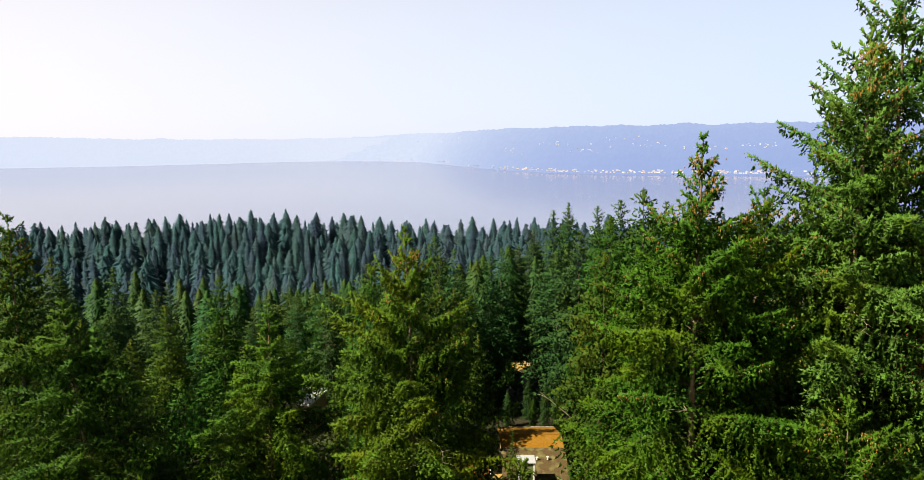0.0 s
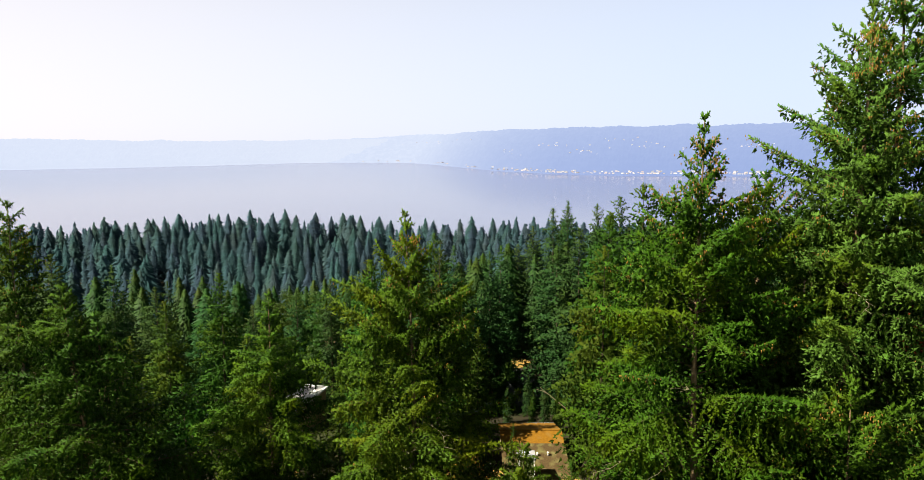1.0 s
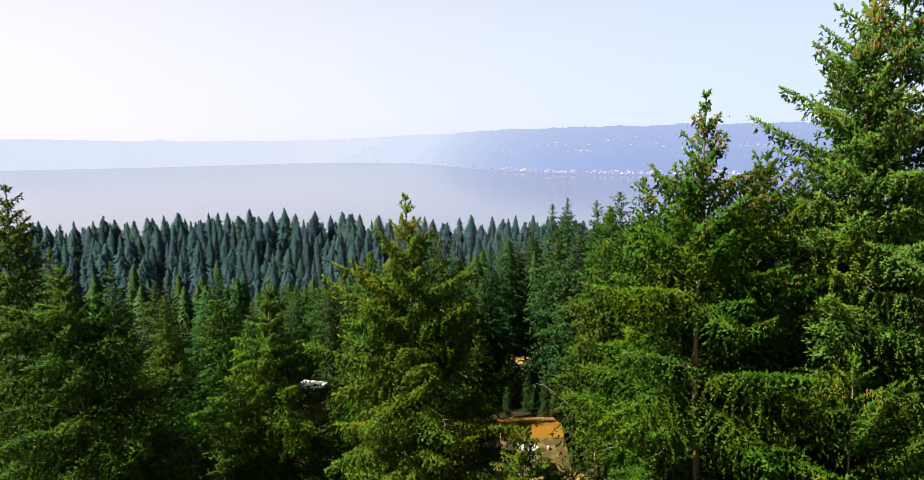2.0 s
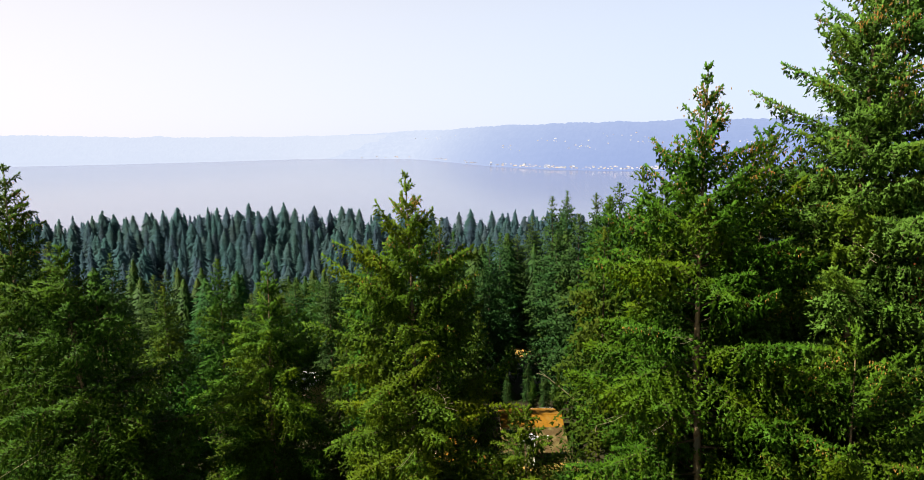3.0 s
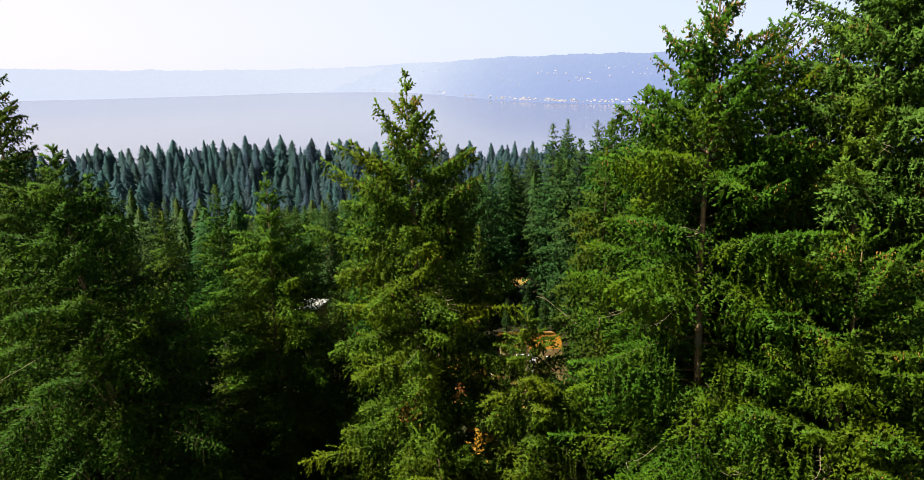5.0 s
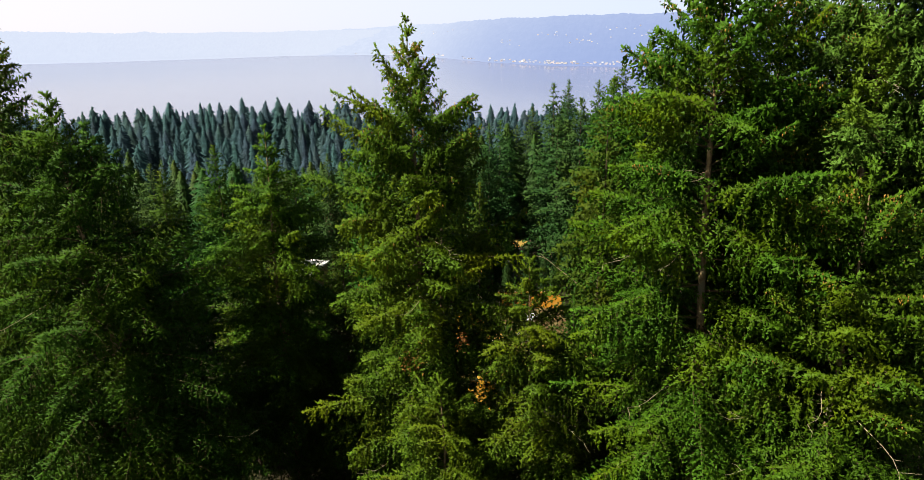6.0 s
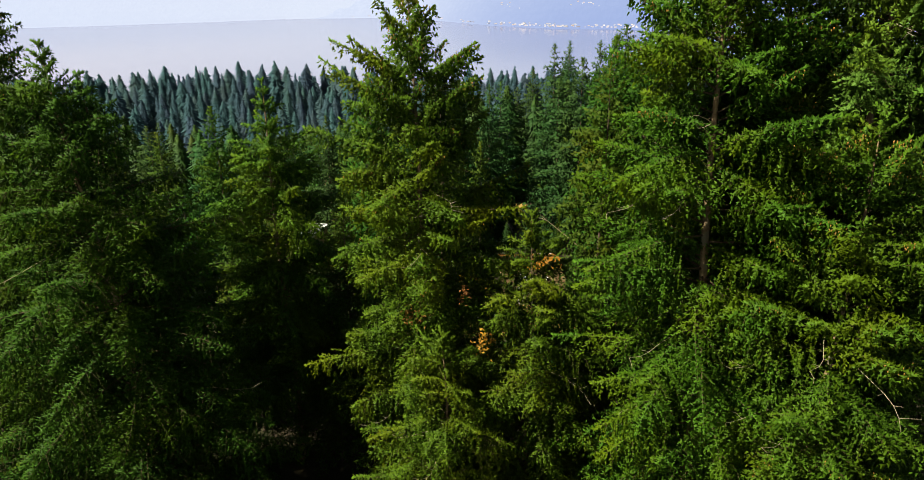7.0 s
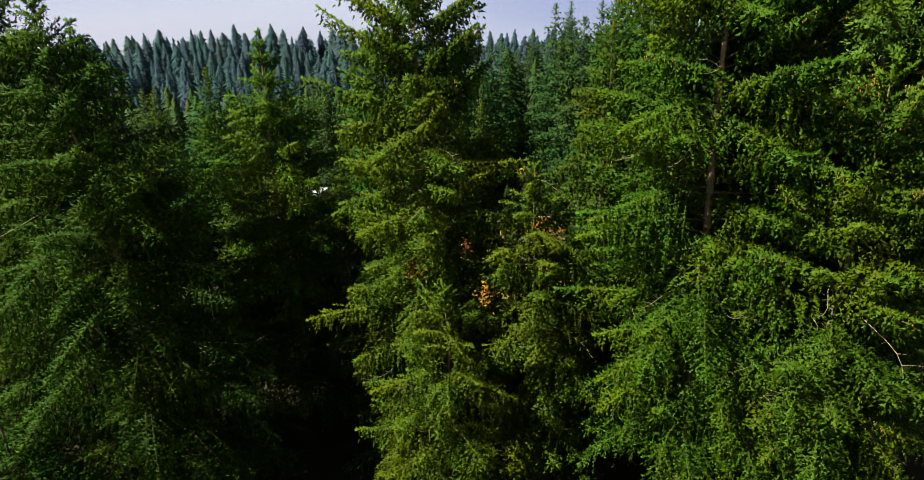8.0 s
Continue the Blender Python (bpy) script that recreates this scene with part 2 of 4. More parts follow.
# ---- far shore ----
def shore_hills(name, mat, bearings, shore_at, crest_at, depth, label, seed, rows=16):
    """A wooded hillside along a shoreline: bearing (degrees), distance of the shore, height of the crest."""
    a = np.linspace(bearings[0], bearings[1], 420)
    d, h = shore_at(a), crest_at(a)
    rng = np.random.default_rng(seed)
    v = []
    for j in range(rows + 1):
        u = j / rows
        dist = d + depth * u
        rise = (u ** 0.75) * (h - WATER_Z)
        bumps = np.array([noise.fractal(Vector((x * 0.35, u * 6, seed)), 1.0, 2.0, 4) for x in a])
        fade = np.clip((a - a[0]) / 5, 0, 1)
        bumps = bumps * fade
        z = WATER_Z - 1.0 + rise + bumps * 9 * min(1, 3 * u) + rng.uniform(0, 5, len(a)) * min(1, 5 * u) * fade
        r = np.radians(a)
        v.append(np.stack([np.sin(r) * dist, np.cos(r) * dist, z], -1))
    v = np.concatenate(v)
    w = len(a)
    i = (np.arange(rows)[:, None] * w + np.arange(w - 1)).ravel()
    ob = new(name, mesh_from(name, v, np.stack([i, i + 1, i + 1 + w, i + w], 1), mat))
    return tagged(ob, label, "hills", kind="structure")


def shore_right(a):
    return np.interp(a, [-14, -7, -4, 0, 3, 8, 14, 28, 50], [4480, 4400, 4250, 3500, 3080, 2780, 2700, 2850, 3200])


def crest_right(a):
    return np.interp(a, [-14, -9.5, -4, 0, 5, 11, 18, 28, 50], [-98, 66, 90, 96, 103, 107, 114, 121, 128])


def shore_left(a):
    return np.interp(a, [-50, -36, -28, -20, -14, -5, 0], [3950, 3950, 3950, 4150, 4450, 4480, 4500])


def crest_left(a):
    return np.interp(a, [-50, -36, -30, -24, -16, -8, 0], [70, 62, 54, 47, 52, 62, 70])


shore_hills("backdrop_hills_near", HILL_NEAR, (-14.0, 50), shore_right, crest_right, 420, "wooded hills across the lake, haze blue in their glow", 3)
shore_hills("backdrop_hills_far", HILL_FAR, (-55, 2), shore_left, crest_left, 260, "distant hills with pale haze in their glow", 9)


# ---- conifers ----
def shoot_template(seed, blunt=False):
    """A brush of needles of unit length along +x: tapering, or blunt with three uneven points at its end."""
    rng = np.random.default_rng(seed)
    v = []
    for k, x in enumerate((0.68, 0.86, 1.06) if blunt else (0.0, 0.16, 0.32)):
        th = k * 2.094 + rng.uniform(-0.3, 0.3)
        r = 0.23 * rng.uniform(0.85, 1.2)
        v.append((x, r * math.cos(th), r * math.sin(th)))
    if blunt:
        return np.array(v + [(-0.05, 0.0, 0.0)]), np.array([[3, 1, 0], [3, 2, 1], [3, 0, 2], [0, 1, 2]])
    return np.array(v + [(1.0, 0.03, 0.0)]), np.array([[0, 1, 3], [1, 2, 3], [2, 0, 3]])


def skirts(radius, crown, height, seed, fronds=9, gap=1.5, reach_by=1.1, up_by=0.55):
    """Drooping ragged whorls, one under another, for trees far off."""
    rng = np.random.default_rng(seed)
    V, F, G, N = [], [], [], []
    d, o = 0.0, 0
    while d < crown:
        r = np.interp(d + 0.8, *zip(*radius)) * reach_by
        n = max(5, int(fronds * np.interp(d, [0, 6], [0.6, 1])))
        th = rng.uniform(0, 6.28) + (np.arange(2 * n) + rng.uniform(-0.35, 0.35, 2 * n)) * math.pi / n
        tip = np.arange(2 * n) % 2 == 0
        reach = r * np.where(tip, rng.uniform(0.55, 1.5, 2 * n), rng.uniform(0.35, 0.65, 2 * n))
        z = height - d - 0.55 * reach + np.where(tip, rng.uniform(-0.5, 0.7, 2 * n) * min(1.3, r), 0)
        V.append(np.concatenate([[[0, 0, height - d + 0.5 + 0.25 * r]], np.stack([np.cos(th) * reach, np.sin(th) * reach, z], -1)]))
        N.append(np.concatenate([[[0, 0, 1.0]], np.stack([np.cos(th), np.sin(th), up_by + 0 * th], -1)]))
        G.append(np.concatenate([[0.1], np.where(tip, 0.9, 0.2)]))
        i = np.arange(2 * n)
        F.append(np.stack([0 * i, 1 + i, 1 + (i + 1) % (2 * n)], -1) + o)
        o += 2 * n + 1
        d += gap * rng.uniform(0.75, 1.25) * np.interp(d, [0, 10], [0.55, 1.0])
    N = np.concatenate(N)
    return np.concatenate(V), np.concatenate(F), np.concatenate(G), N / np.linalg.norm(N, axis=1)[:, None]


def merged(a, b):
    return tuple(np.concatenate([p, q + len(a[0]) if k == 1 else q]) for k, (p, q) in enumerate(zip(a, b)))


def brushes(pos, way, size, grow, seed, slim=1.0, lean_to=None, blunt=False):
    """Needle brushes at pos along way: verts, triangles, growth and soft outward normals."""
    rng = np.random.default_rng(seed)
    tv, tf = shoot_template(seed, blunt)
    X = way / (np.linalg.norm(way, axis=1)[:, None] + 1e-9)
    Y = np.cross(X, rng.normal(0, 1, X.shape))
    Y /= np.linalg.norm(Y, axis=1)[:, None] + 1e-9
    B = np.stack([X, Y * slim, np.cross(X, Y) * slim], -1) * size[:, None, None]
    V = np.einsum("nij,kj->nki", B, tv) + pos[:, None]
    round_ = tv * [0.4, 4.0, 4.0]
    R = np.einsum("nij,kj->nki", np.stack([X, Y, np.cross(X, Y)], -1), round_)
    N = 0.6 * R + (0.75 * X + [0, 0, 0.4] + (0 if lean_to is None else 0.45 * lean_to))[:, None]
    N /= np.linalg.norm(N, axis=2)[:, :, None] + 1e-9
    F = (tf[None] + (np.arange(len(pos)) * len(tv))[:, None, None]).reshape(-1, 3)
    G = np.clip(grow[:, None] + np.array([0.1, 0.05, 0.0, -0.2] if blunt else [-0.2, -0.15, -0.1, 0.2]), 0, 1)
    return V.reshape(-1, 3), F, G.ravel(), N.reshape(-1, 3)


def tube(pts, radii, sides):
    """A tapered tube along pts: verts, quads."""
    pts = np.asarray(pts, float)
    tan = np.gradient(pts, axis=0)
    tan /= np.linalg.norm(tan, axis=1)[:, None] + 1e-9
    ref = np.array([0, 0, 1.0]) if abs(tan[0][2]) < 0.8 else np.array([1.0, 0, 0])
    a = np.cross(tan, ref)
    a /= np.linalg.norm(a, axis=1)[:, None] + 1e-9
    b = np.cross(tan, a)
    th = np.arange(sides) * 2 * math.pi / sides
    v = pts[:, None] + np.asarray(radii)[:, None, None] * (a[:, None] * np.cos(th)[None, :, None] + b[:, None] * np.sin(th)[None, :, None])
    i = np.arange(len(pts) - 1)[:, None] * sides
    j = np.arange(sides)[None]
    k = (j + 1) % sides
    f = np.stack([i + j, i + k, i + sides + k, i + sides + j], -1).reshape(-1, 4)
    return v.reshape(-1, 3), f


def joined(pieces):
    v, f, o = [], [], 0
    for pv, pf in pieces:
        v.append(pv)
        f.append(pf + o)
        o += len(pv)
    return np.concatenate(v), np.concatenate(f)


def conifer_data(seed, height, radius, crown, shoot=0.195, step=0.062, whorl=0.8, per_whorl=6, lean=(0, 0), droop=0.5, cones=0, ragged=0.34, lateral=0.22,
                 limb_sides=4, limb_steps=6, trunk_steps=26, trunk_r=None, arms=(), bare=None, dead=0, lift=0.0, slim=1.0, tops=(), full_top=False, skirt=None):
    """Arrays of a conifer with its base at the origin. radius: (metres below the tip, reach of the branches) pairs; crown: length of the living crown.
    arms: branches of their own (below the tip, bearing in degrees, length, rise). tops: side leaders (below the tip, bearing, distance, height)."""
    rng = np.random.default_rng(seed)
    rd, rr = zip(*radius)
    up = np.array([0, 0, 1.0])
    tr = trunk_r or height * 0.0085
    zz = np.linspace(0, 1, trunk_steps)
    bend = np.stack([lean[0] * zz + 0.12 * np.sin(zz * 9 + seed), lean[1] * zz + 0.12 * np.sin(zz * 7 + 2 * seed), zz * height], -1)
    trunk = tube(bend, tr * (1 - zz) ** 0.9 + 0.012, 10 if limb_sides > 3 else 5)
    near = limb_sides > 3

    def stem(z):
        return np.array([np.interp(z, bend[:, 2], bend[:, c]) for c in range(3)])

    pos, way, size, grow, lean_to = [], [], [], [], []
    limbs, cone_at, branches = [], [], []

    def put(p, w, sz, g, o):
        pos.append(p), way.append(w), size.append(sz), grow.append(g), lean_to.append(np.broadcast_to(o, p.shape))

    d = 0.12
    while d < crown:
        n = max(4, int(per_whorl * rng.uniform(0.8, 1.3))) if d > 4.5 or full_top else 4
        turn = rng.uniform(0, 6.28)
        for k in range(n):
            reach = np.interp(d, rd, rr) * np.clip(1 + ragged * rng.normal(0, 0.6), 0.45, 1.5)
            if reach < 0.1 or (bare and bare[2] < d < bare[3] and abs((math.degrees(turn + 6.283 * k / n) - bare[0] + 180) % 360 - 180) < bare[1]):
                continue
            branches.append((d + rng.uniform(-0.4, 0.4) * whorl * min(1, d / 3), turn + 6.283 * k / n + rng.normal(0, 0.25), max(0.15, reach), None, None))
        d += whorl * rng.uniform(0.8, 1.2) * (0.85 if d < 4 else 1.0)
    for ad, ab, al, rise in arms:
        branches.append((ad, radians(ab), al, rise, None))
    for td, tb, out, tall in tops:
        root = stem(height - td) + np.array([math.cos(radians(tb)), math.sin(radians(tb)), 0]) * out
        if near:
            limbs.append(tube([stem(height - td - 1.2), root, root + up * tall], [0.07, 0.06, 0.01], 5))
        q = 0.1
        while q < tall + 0.5:
            for k in range(5):
                branches.append((td, rng.uniform(0, 6.28), max(0.15, 0.42 * q) * rng.uniform(0.7, 1.2), None, root + up * (tall - q)))
            q += 0.5
    for d, phi, L, rise, foot in branches:
        d = max(0.05, d)
        rel = d / crown
        a = np.interp(rel, [0, 0.06, 0.25, 0.6, 1], [1.5, 0.9, 0.42, 0.2, 0.05]) + rng.normal(0, 0.2)
        c = np.interp(rel, [0, 0.1, 0.4, 1], [-0.2, -0.2, -0.25, -0.35]) + rng.normal(0, 0.12) + lift * np.interp(rel, [0, 0.15, 0.4, 1], [0.3, 0.4, 0.12, 0.0])
        if rise is not None:
            a, c = rise, 0.05
        if foot is not None:
            a, c = 0.8, 0.0
        o = np.array([math.cos(phi), math.sin(phi), 0])
        sd = np.array([-o[1], o[0], 0])
        p0 = stem(height - d) if foot is None else foot
        top = np.interp(d, [0, 4], [0.8, 1.0]) if near else np.interp(d, [0, 8], [0.5, 1.0])
        hor = L / math.sqrt(1 + min(a * a, 2.0))
        sway = rng.normal(0, 0.12)

        def along(s):
            s = np.asarray(s, float).reshape(-1, 1)
            return p0 + o * hor * s + up * hor * (a * s + c * s * s) + sd * hor * sway * s * s

        def heading(s):
            s = np.asarray(s, float).reshape(-1, 1)
            t = o + up * (a + 2 * c * s) + sd * sway * 2 * s
            return t / np.linalg.norm(t, axis=1)[:, None]

        if limb_steps > 1:
            limbs.append(tube(along(np.linspace(0, 1, limb_steps)), np.linspace(0.008 + 0.008 * L, 0.004, limb_steps), limb_sides))
        # side branchlets, left and right in turn
        s0 = np.interp(L, [0.5, 2, 5], [0.04, 0.09, 0.16])
        m = max(2, 2 * int(L * (1 - s0) / lateral))
        si = s0 + (1 - s0) * ((np.arange(m) + rng.uniform(0, 1, m)) / m) ** 0.85
        side = np.where(np.arange(m) % 2, 1.0, -1.0)[:, None]
        start, t = along(si), heading(si)
        ll = (min(np.interp(d, [0, 3, 8, 14], [0.2, 0.26, 0.42, 0.5]) * L, 1.9 if rise is None else 0.75) * (1 - si) ** 0.65 + 0.7 * shoot) * rng.uniform(0.5, 1.25, m)
        al = np.radians(rng.uniform(38, 68, m))[:, None]
        dv = t * np.cos(al) + side * sd * np.sin(al) + up * rng.normal(0.05, 0.25, m)[:, None]
        dv /= np.linalg.norm(dv, axis=1)[:, None]
        dr = droop * rng.uniform(0.5, 1.4, m)
        count = np.maximum(1, (ll / step).astype(int))
        i = np.repeat(np.arange(m), count)
        u = np.concatenate([(np.arange(k) + rng.uniform(0, 1, k)) / k for k in count])
        k = len(i)
        p = start[i] + dv[i] * (ll[i] * u)[:, None] - up * (dr[i] * ll[i] * u * u)[:, None]
        fan = rng.normal(0, 0.62, (k, 3))
        hang = rng.uniform(0, 1, k) < (0.42 if droop > 0.55 else 0.3)
        p = p - up * (hang * rng.uniform(0, 2.4, k) * shoot * min(1, d / 5))[:, None]
        w = dv[i] * (0.55 + 0.5 * u)[:, None] + fan + up * np.where(hang, -1.3, 0.42 - dr[i] * u)[:, None]
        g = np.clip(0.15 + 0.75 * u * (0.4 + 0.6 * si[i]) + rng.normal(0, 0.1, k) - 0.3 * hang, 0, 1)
        put(p, w, shoot * top * rng.uniform(0.75, 1.25, k) * (1.12 - 0.25 * u) * np.where(hang, 1.35, 1.0), g, 0.7 * o)
        if near:
            for j in np.nonzero((ll > 0.5) & (rng.uniform(0, 1, m) < 0.3))[0]:
                uu = np.linspace(0, 1, 4)[:, None]
                limbs.append(tube(start[j] + dv[j] * ll[j] * uu - up * dr[j] * ll[j] * uu * uu, np.linspace(0.012, 0.004, 4), 3))
        # brushes on the limb itself, and a fuller end
        k = max(2, int(L * (1 - 0.6 * s0) / (step * np.interp(d, [0, 3, 8], [0.38, 0.5, 0.9]))))
        si = 0.6 * s0 + (1 - 0.6 * s0) * (np.arange(k) + rng.uniform(0, 1, k)) / k
        put(along(si), heading(si) * 0.7 + rng.normal(0, 0.6, (k, 3)) + up * 0.35, shoot * top * rng.uniform(0.8, 1.25, k), np.clip(0.25 + 0.65 * si + rng.normal(0, 0.1, k), 0, 1), 0.5 * o)
        k = 5 if near else 1
        put(np.repeat(along([1.0]), k, 0), heading([1.0]) + rng.normal(0, 0.35, (k, 3)) + up * (0.2 + 0.4 * lift), np.full(k, shoot * top * 1.1), np.ones(k), 0.5 * o)
        if cones and 1.0 < d < 17 and rng.uniform() < 0.9 * (1 - d / 20):
            for _ in range(int(cones * rng.uniform(1.0, 5.0))):
                cone_at.append(along([rng.uniform(0.6, 1.02)])[0] + rng.normal(0, 0.13, 3) * [1, 1, 0.6] - up * 0.06)
    deadwood = []
    for _ in range(dead):
        d = rng.uniform(0.3, 0.75) * crown
        L = np.interp(d, rd, rr) * rng.uniform(0.75, 1.1)
        phi = rng.uniform(0, 6.283)
        o = np.array([math.cos(phi), math.sin(phi), rng.uniform(-0.45, 0.1)])
        sd = np.array([-math.sin(phi), math.cos(phi), 0.0])
        u = np.linspace(0.35, 1, 6)[:, None]
        line = stem(height - d) + o * L * u + sd * 0.12 * L * np.sin(u * 5 + phi) * u + np.array([0, 0, 0.15 * L]) * u * u
        deadwood.append(tube(line, np.linspace(0.024, 0.006, 6), 4))
        for q in range(4):
            st = line[2 + q % 4]
            e = (o * rng.uniform(0.2, 0.5) + sd * rng.choice([-1, 1]) * rng.uniform(0.2, 0.5) + [0, 0, rng.uniform(-0.2, 0.4)]) * rng.uniform(0.5, 1.3)
            deadwood.append(tube([st, st + e * 0.5 + rng.normal(0, 0.04, 3), st + e], [0.011, 0.008, 0.004], 3))
    k = 6
    put(stem(height)[None] - up * np.linspace(0.2, 0.9, k)[:, None] * (1 + shoot), up + rng.normal(0, 0.25, (k, 3)), np.full(k, max(shoot * 1.2, 0.26)), np.ones(k), 0 * up)
    crown_mesh = brushes(np.concatenate(pos), np.concatenate(way), np.concatenate(size), np.concatenate(grow), seed, slim, np.concatenate(lean_to), shoot > 0.7)
    if skirt:
        crown_mesh = merged(crown_mesh, skirts(radius, crown, height, seed, *skirt))
    return dict(trunk=trunk, limbs=joined(limbs) if limbs else None, crown=crown_mesh, cones=np.array(cone_at).reshape(-1, 3), dead=joined(deadwood) if deadwood else None)


def broadleaf_data(seed, height, spread, clumps=34, leaves=110, leaf=0.3):
    """A round-headed leafy tree: forked trunk, and leaf clumps on an uneven crown with gaps."""
    rng = np.random.default_rng(seed)
    wood = [tube([(0, 0, 0), (0.1, 0, height * 0.3), (0, 0.15, height * 0.6)], [height * 0.02, height * 0.014, height * 0.006], 7)]
    V = []
    G = []
    for c in range(clumps):
        th, u = rng.uniform(0, 6.28), rng.uniform(-0.6, 1)
        r = rng.uniform(0.6, 1.05)
        p = np.array([math.cos(th) * math.sqrt(1 - u * u) * spread * r, math.sin(th) * math.sqrt(1 - u * u) * spread * r, height * 0.64 + u * height * 0.34 * r])
        wood.append(tube([(0, 0, height * rng.uniform(0.25, 0.5)), tuple(p * [0.5, 0.5, 0.9]), tuple(p)], [0.09, 0.05, 0.015], 4))
        cr = spread * rng.uniform(0.22, 0.42)
        q = rng.normal(0, 1, (leaves, 3))
        q = q / np.linalg.norm(q, axis=1)[:, None] * cr * rng.uniform(0.4, 1.05, (leaves, 1)) * [1, 1, 0.7]
        nrm = q + rng.normal(0, 0.5, q.shape) + [0, 0, 0.3]
        nrm /= np.linalg.norm(nrm, axis=1)[:, None]
        a = np.cross(nrm, rng.normal(0, 1, q.shape))
        a /= np.linalg.norm(a, axis=1)[:, None]
        b = np.cross(nrm, a)
        sz = leaf * rng.uniform(0.6, 1.3, (leaves, 1))
        V.append(np.stack([p + q + a * sz, p + q + b * sz * 0.6, p + q - a * sz, p + q - b * sz * 0.6], 1).reshape(-1, 3))
        G.append(np.repeat(rng.uniform(0.2, 0.9, leaves), 4))
    V = np.concatenate(V)
    return dict(trunk=joined(wood), crown=(V, np.arange(len(V)).reshape(-1, 4), np.concatenate(G)))


def broadleaf(label, mat, x, y, height, spread, seed, **kw):
    d = broadleaf_data(seed, height, spread, **kw)
    tree = new("broadleaf_tree")
    tree.matrix_world = pose(x, y, float(ground_z(x, y)) - 0.1)
    child("trunk", mesh_from("trunk", *d["trunk"], BARK, smooth=True), tree)
    v, f, g = d["crown"]
    child("crown", mesh_from("crown", v, f, mat, [("growth", g)]), tree)
    return tagged(tree, label, "tree")


def cone_mesh(points, rng):
    ring = np.array([[0, 0, 0.05], [0.034, 0, 0.01], [0, 0.034, 0.01], [-0.034, 0, 0.01], [0, -0.034, 0.01], [0, 0, -0.09]])
    fc = np.array([[0, 1, 2], [0, 2, 3], [0, 3, 4], [0, 4, 1], [5, 2, 1], [5, 3, 2], [5, 4, 3], [5, 1, 4]])
    k = rng.uniform(0.6, 1.0, (len(points), 1, 1))
    v = points[:, None] + ring[None] * k
    f = fc[None] + (np.arange(len(points)) * 6)[:, None, None]
    return v.reshape(-1, 3), f.reshape(-1, 3)


def conifer(label, mat, x, y, tip_z, seed, group="", turn=0.0, **kw):
    """One tree, standing on the ground with its tip at the given height: trunk, limbs, crown and cones."""
    lean = kw.get("lean", (0, 0))
    bx, by = x - lean[0], y - lean[1]
    z = float(ground_z(bx, by)) - 0.3
    data = conifer_data(seed, tip_z - z, **kw)
    tree = new("conifer_tree")
    tree.matrix_world = pose(bx, by, z, 0, 0, turn)
    child("trunk", mesh_from("trunk", *data["trunk"], BARK, smooth=True), tree, "grey-brown bark")
    child("branchwork", mesh_from("branchwork", *data["limbs"], TWIG, smooth=True), tree, "pale brown limbs and twigs", "stuff")
    v, f, g, soft_n = data["crown"]
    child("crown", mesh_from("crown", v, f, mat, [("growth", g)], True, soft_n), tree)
    if data["dead"]:
        child("deadwood", mesh_from("deadwood", *data["dead"], DEADWOOD, smooth=True), tree, "bare bleached dead twigs", "stuff")
    if len(data["cones"]):
        child("cone_growth", mesh_from("cone_growth", *cone_mesh(data["cones"], np.random.default_rng(seed)), CONE), tree, "clusters of brown cones", "stuff")
    return tagged(tree, label, "tree", group)


NEAR = "tall trees nearest the viewpoint"
SLENDER = [(0, 0.12), (0.8, 0.5), (2.1, 0.9), (3.4, 1.3), (5, 2.4), (7, 3.6), (9, 4.5), (13, 5.5), (20, 6.0), (30, 5.6)]
conifer("tall green spruce with a slender cone-laden leader", NEEDLES, 10.2, 28.0, 38.2, 11, NEAR, lean=(-1.5, 0.0), radius=SLENDER, crown=31, cones=9, lift=1.0, dead=12, bare=(-112, 8, 6, 21))
FULL = [(0, 0.15), (1.5, 0.8), (3.5, 1.9), (6, 2.8), (9, 3.6), (14, 4.6), (20, 5.4), (32, 5.6)]
leaning = conifer("tallest dark green spruce with dense layered branches", NEEDLES_BLUE, 17.6, 29.0, 43.0, 12, NEAR, lean=(-0.8, 0.4), ragged=0.3, radius=[(0, 0.2), (1.5, 0.7), (2.5, 1.0), (3.5, 1.5), (6, 2.2), (8, 2.9), (13, 4.2), (20, 5.3), (32, 5.6)], crown=36, cones=9, lift=1.0, dead=6,
        arms=[(3.9, 152, 2.6, 0.6), (4.3, 160, 2.2, 0.5), (8.0, 151, 5.1, 0.45), (8.1, 149, 4.5, 0.42), (8.5, 158, 3.6, 0.32), (4.6, 202, 2.9, 0.46), (6.4, 198, 3.1, 0.3)])
conifer("tall spruce with its dark trunk showing between branches", NEEDLES_BLUE, 20.4, 31.0, 46.0, 13, NEAR, lean=(-1.0, 0.0), radius=FULL, crown=34, cones=6, lift=1.0, whorl=0.95)
WIDE = [(0, 0.12), (0.9, 0.55), (2.2, 1.1), (3.4, 1.9), (5, 3.0), (8, 4.2), (12, 4.7), (18, 5.0), (30, 4.8)]
